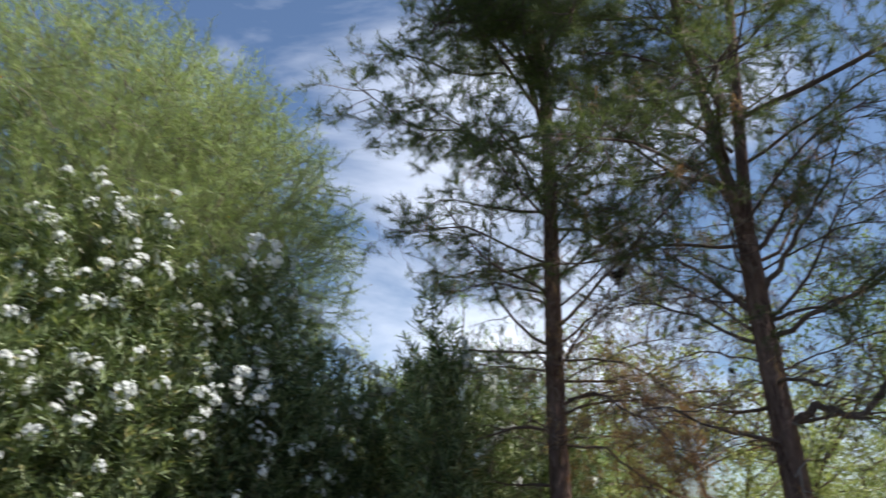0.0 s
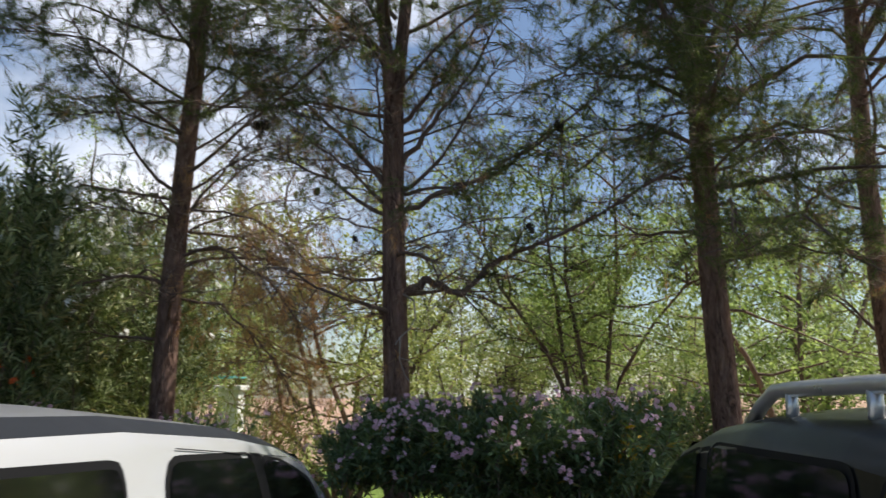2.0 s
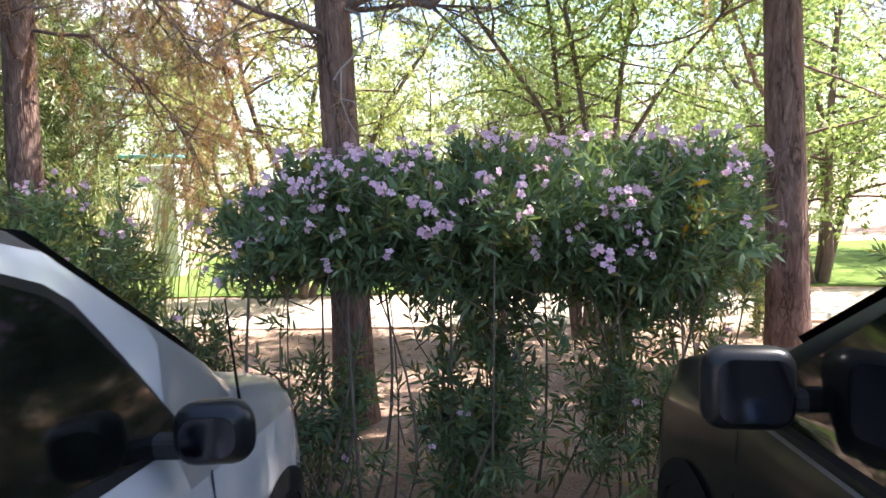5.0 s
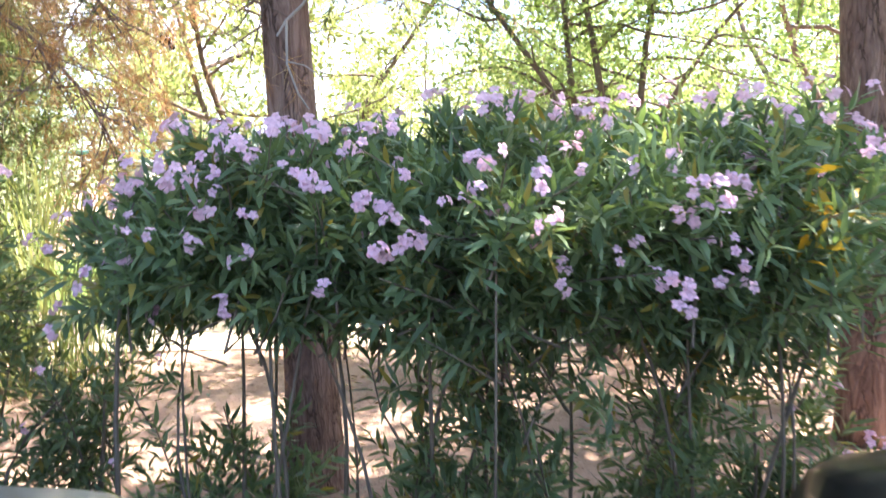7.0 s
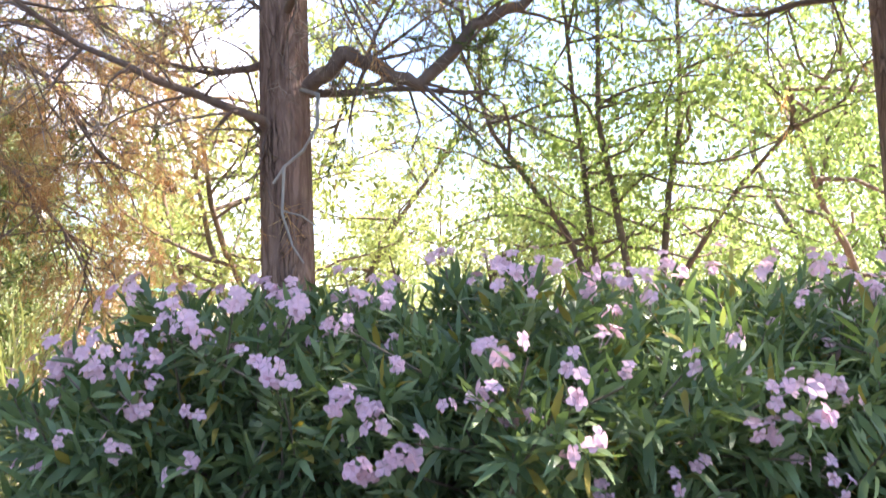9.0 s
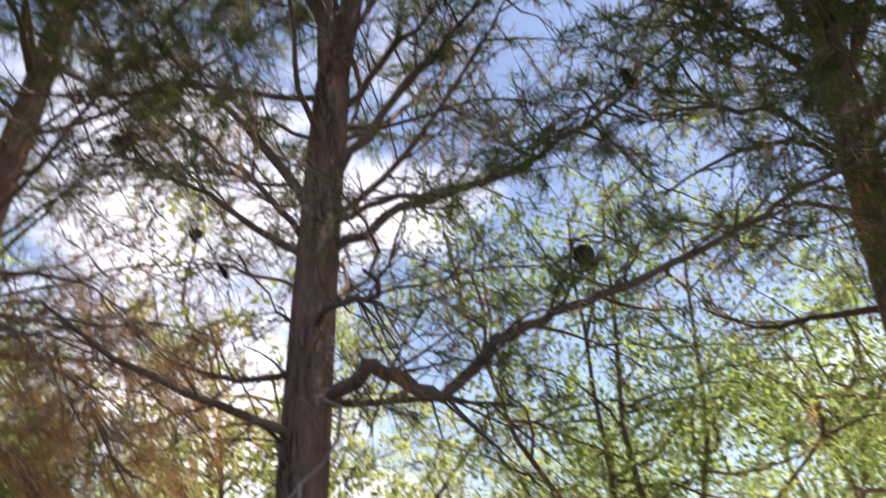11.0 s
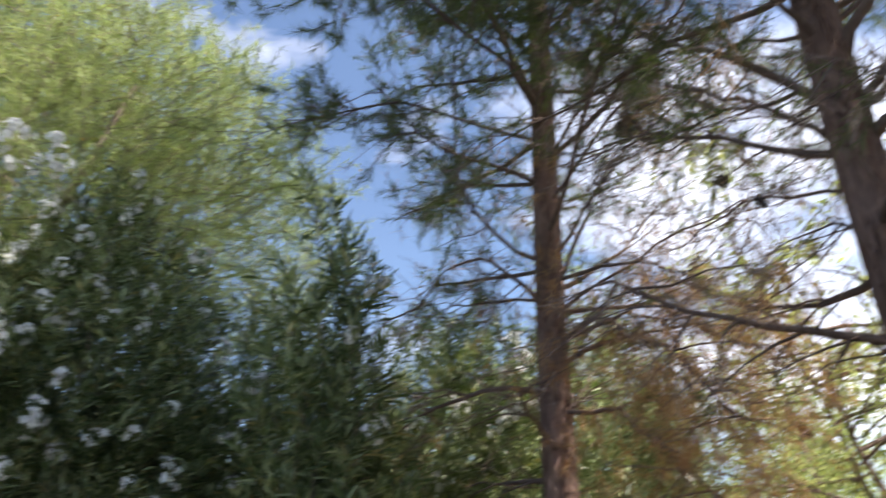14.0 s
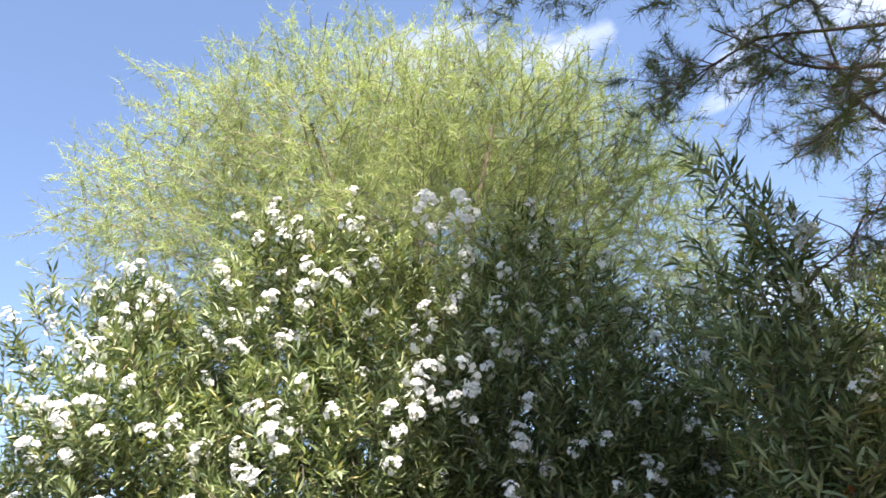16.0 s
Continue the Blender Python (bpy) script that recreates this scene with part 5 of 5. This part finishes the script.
    # windscreen and rear pane, laid on the slopes
    for name, ya, yb in (("windscreen", spec["screen"][0], spec["screen"][1]), ("rear_window", *(spec["hatch"] or (0, 0)))):
        if ya == yb:
            continue
        acc = Acc()
        cols = []
        for i in range(9):
            y = ya + (yb - ya) * i / 8
            q = section(y)
            zt = q[0][1]
            dz = 0.010
            xs = [-(q[3][0] + 0.01), -q[2][0], -q[1][0], 0, q[1][0], q[2][0], q[3][0] + 0.01]
            zs = [q[3][1], q[2][1], q[1][1], q[0][1], q[1][1], q[2][1], q[3][1]]
            dy = 0.012 if name == "windscreen" else -0.014
            cols += [(x, y + dy, z + dz) for x, z in zip(xs, zs)]
        acc.add(cols, [(i * 7 + j, (i + 1) * 7 + j, (i + 1) * 7 + j + 1, i * 7 + j + 1) for i in range(8) for j in range(6)])
        part(name, acc.mesh(name, M_GLASS), car)
    # bonnet seams, bumper, lamps
    part("front_bumper", box_mesh("front_bumper", (width * 0.84, 0.16, 0.24), spec["bumper_mat"], 0.05, (0, length - 0.06, 0.50)), car)
    part("rear_bumper", box_mesh("rear_bumper", (width * 0.90, 0.16, 0.26), spec["bumper_mat"], 0.05, (0, 0.02, 0.52)), car)
    return car


white_spec = dict(
    corner=True,
    top=[(0.0, 1.685), (0.03, 1.715), (0.12, 1.738), (0.4, 1.755), (0.93, 1.745), (1.6, 1.695), (2.0, 1.645), (2.4, 1.56), (2.96, 1.25), (3.12, 1.12), (3.5, 1.035), (3.85, 0.96), (4.02, 0.86), (4.10, 0.70)],
    belt=[(0.0, 1.14), (1.4, 1.13), (1.9, 1.11), (2.6, 1.03), (3.0, 0.985), (3.6, 0.93), (4.10, 0.60)],
    roof=(0.0, 2.75), roof_label="dark grey band along the roof edge", roof_reach=(3, 4),
    windows=[("quarter_window", [(0.29, 1.21), (0.87, 1.20), (0.87, 1.605), (0.33, 1.63)], "tinted quarter window"), ("side_window", [(1.07, 1.20), (1.88, 1.163), (1.68, 1.562), (1.09, 1.597)], "tinted rear door window"),
             ("side_window", [(1.97, 1.157), (2.78, 1.075), (2.37, 1.415), (2.04, 1.515), (1.77, 1.55)], "tinted front door window")],
    side_bits=[("door_seam", [(1.92, 0.40), (1.932, 0.40), (1.932, 1.11), (1.92, 1.11)], M_RUBBER, "dark door gap"), ("door_seam", [(2.80, 0.40), (2.812, 0.40), (2.812, 0.98), (2.80, 0.98)], M_RUBBER, "dark door gap"),
               ("door_seam", [(1.01, 0.62), (1.022, 0.62), (1.022, 1.12), (1.01, 1.12)], M_RUBBER, "dark door gap"), ("roof_seam", [(1.14, 1.622), (2.10, 1.530), (2.10, 1.533), (1.14, 1.625)], M_RUBBER, "fine gap over the doors"),
               ("side_strip", [(1.06, 0.60), (2.79, 0.60), (2.79, 0.67), (1.06, 0.67)], M_TRIM, "grey rubbing strip"), ("pillar_trim", [(1.87, 1.168), (1.98, 1.163), (1.785, 1.567), (1.66, 1.578)], M_RUBBER, "dark slanting window pillar"),
               ("turn_lamp", [(3.66, 0.80), (3.76, 0.78), (3.76, 0.90), (3.68, 0.915)], M_ORANGE, "orange turn lamp"), ("headlamp", [(3.77, 0.70), (3.94, 0.68), (3.92, 0.84), (3.77, 0.89)], M_CLEAR, "clear headlamp"),
               ("tail_lamp", [(0.0, 1.17), (0.17, 1.17), (0.19, 1.568), (0.0, 1.568)], M_CLEAR, "clear lower tail lamp"), ("tail_lamp", [(0.18, 1.40), (0.202, 1.40), (0.215, 1.612), (0.192, 1.612)], M_RED, "red lamp edge"), ("tail_lamp", [(0.0, 1.575), (0.13, 1.575), (0.14, 1.625), (0.01, 1.625)], M_RED, "red upper tail lamp")],
    handles=[(2.04, 2.22, 0.99), (1.20, 1.36, 1.02)], handle_mat=M_TRIM, rail_thick=0.033, mirror=(2.62, 1.13), mirror_size=(0.165, 0.105, 0.135), mirror_mat=M_DARK_PAINT, low_near_rail=True, rail=(0.34, 2.38, 0.100), wheels=(0.72, 3.30), screen=(2.42, 3.08), hatch=None, bumper_mat=M_TRIM)
white_car = suv((-0.82, 1.59, 0, 0, 0, 0), 4.10, 1.78, white_spec, M_WHITE_PAINT, M_BAND, "white off-road estate car with dark roof edges and silver rail", 1, M_SILVER)
part("rear_window", box_mesh("rear_window", (1.26, 0.02, 0.45), M_GLASS, 0.008, (0, -0.004, 1.43)), white_car, "dark upright rear window")
part("rear_wiper", box_mesh("rear_wiper", (0.05, 0.05, 0.07), M_RUBBER, 0.012, (0.18, -0.03, 1.64)), white_car)
for sx in (-1, 1):
    part("tail_lamp", box_mesh("tail_lamp", (0.060, 0.03, 0.046), M_RED, 0.010, (sx * 0.728, -0.002, 1.602)), white_car, "red upper tail lamp")
    part("tail_lamp", box_mesh("tail_lamp", (0.075, 0.03, 0.395), M_CLEAR, 0.010, (sx * 0.733, -0.002, 1.375)), white_car, "clear lower tail lamp")
ant = Acc()
ant.tube([(0.86, 3.12, 0.99), (0.865, 3.08, 1.04)], [0.016, 0.011], 8)
ant.tube([(0.865, 3.08, 1.03), (0.87, 2.98, 1.32)], [0.004, 0.0022], 6)
part("aerial", ant.mesh("aerial", M_RUBBER), white_car)
wip = Acc()
wip.tube([(0.10, 2.99, 1.135), (0.45, 3.02, 1.118), (0.74, 3.02, 1.085)], [0.012, 0.011, 0.009], 6)
wip.tube([(0.70, 3.05, 1.09), (0.45, 2.93, 1.155), (0.05, 2.90, 1.19)], [0.012, 0.008, 0.006], 6)
part("wiper", wip.mesh("wiper", M_RUBBER), white_car)

dark_spec = dict(
    corner=False,
    top=[(0.0, 0.95), (0.08, 1.12), (0.26, 1.62), (0.40, 1.70), (1.2, 1.735), (1.8, 1.725), (2.22, 1.68), (2.50, 1.62), (3.45, 1.13), (3.60, 1.10), (4.0, 1.04), (4.30, 0.96), (4.44, 0.86), (4.50, 0.68)],
    belt=[(0.0, 1.12), (2.2, 1.09), (3.3, 1.01), (4.0, 0.90), (4.50, 0.58)],
    roof=(0.28, 2.48), roof_label="black roof panel", roof_reach=(0, 5),
    windows=[("quarter_window", [(0.45, 1.17), (1.02, 1.15), (1.02, 1.60), (0.60, 1.60)], "tinted quarter window"), ("side_window", [(1.14, 1.14), (2.08, 1.115), (2.08, 1.59), (1.14, 1.605)], "tinted rear door window"),
             ("side_window", [(2.20, 1.11), (3.26, 1.055), (3.18, 1.12), (2.52, 1.515), (2.20, 1.575)], "tinted front door window")],
    side_bits=[("door_seam", [(2.13, 0.40), (2.142, 0.40), (2.142, 1.09), (2.13, 1.09)], M_RUBBER, "dark door gap"), ("door_seam", [(3.30, 0.40), (3.312, 0.40), (3.312, 0.98), (3.30, 0.98)], M_RUBBER, "dark door gap"),
               ("pillar_trim", [(2.09, 1.11), (2.19, 1.108), (2.19, 1.58), (2.09, 1.592)], M_RUBBER, "black window pillar"), ("window_strip", [(1.10, 1.108), (3.27, 1.022), (3.27, 1.031), (1.10, 1.117)], M_DULL, "dull alloy strip under the windows"),
               ("side_strip", [(1.10, 0.58), (3.28, 0.58), (3.28, 0.66), (1.10, 0.66)], M_TRIM, "grey rubbing strip"),
               ("turn_lamp", [(4.04, 0.72), (4.10, 0.70), (4.10, 0.84), (4.05, 0.86)], M_ORANGE, "amber side lamp"), ("headlamp", [(4.12, 0.66), (4.34, 0.63), (4.31, 0.78), (4.12, 0.84)], M_CLEAR, "clear headlamp"),
               ("tail_lamp", [(0.12, 0.95), (0.24, 0.95), (0.28, 1.25), (0.20, 1.25)], M_RED, "red tail lamp")],
    handles=[(2.24, 2.42, 0.93), (1.20, 1.38, 0.95)], handle_mat=M_CHROME, rail_thick=0.020, mirror=(3.04, 1.165), mirror_size=(0.20, 0.11, 0.185), mirror_mat=M_DARK_PAINT, low_near_rail=False, rail=(0.5, 2.05, 0.075), wheels=(0.82, 3.62), screen=(2.52, 3.44), hatch=(0.09, 0.25), bumper_mat=M_DARK_PAINT)
suv((2.15, 1.30, 0, 0, 0, 0), 4.50, 1.84, dark_spec, M_DARK_PAINT, M_DARK_PAINT, "black off-road estate car with silver roof rails", -1, M_SILVER)
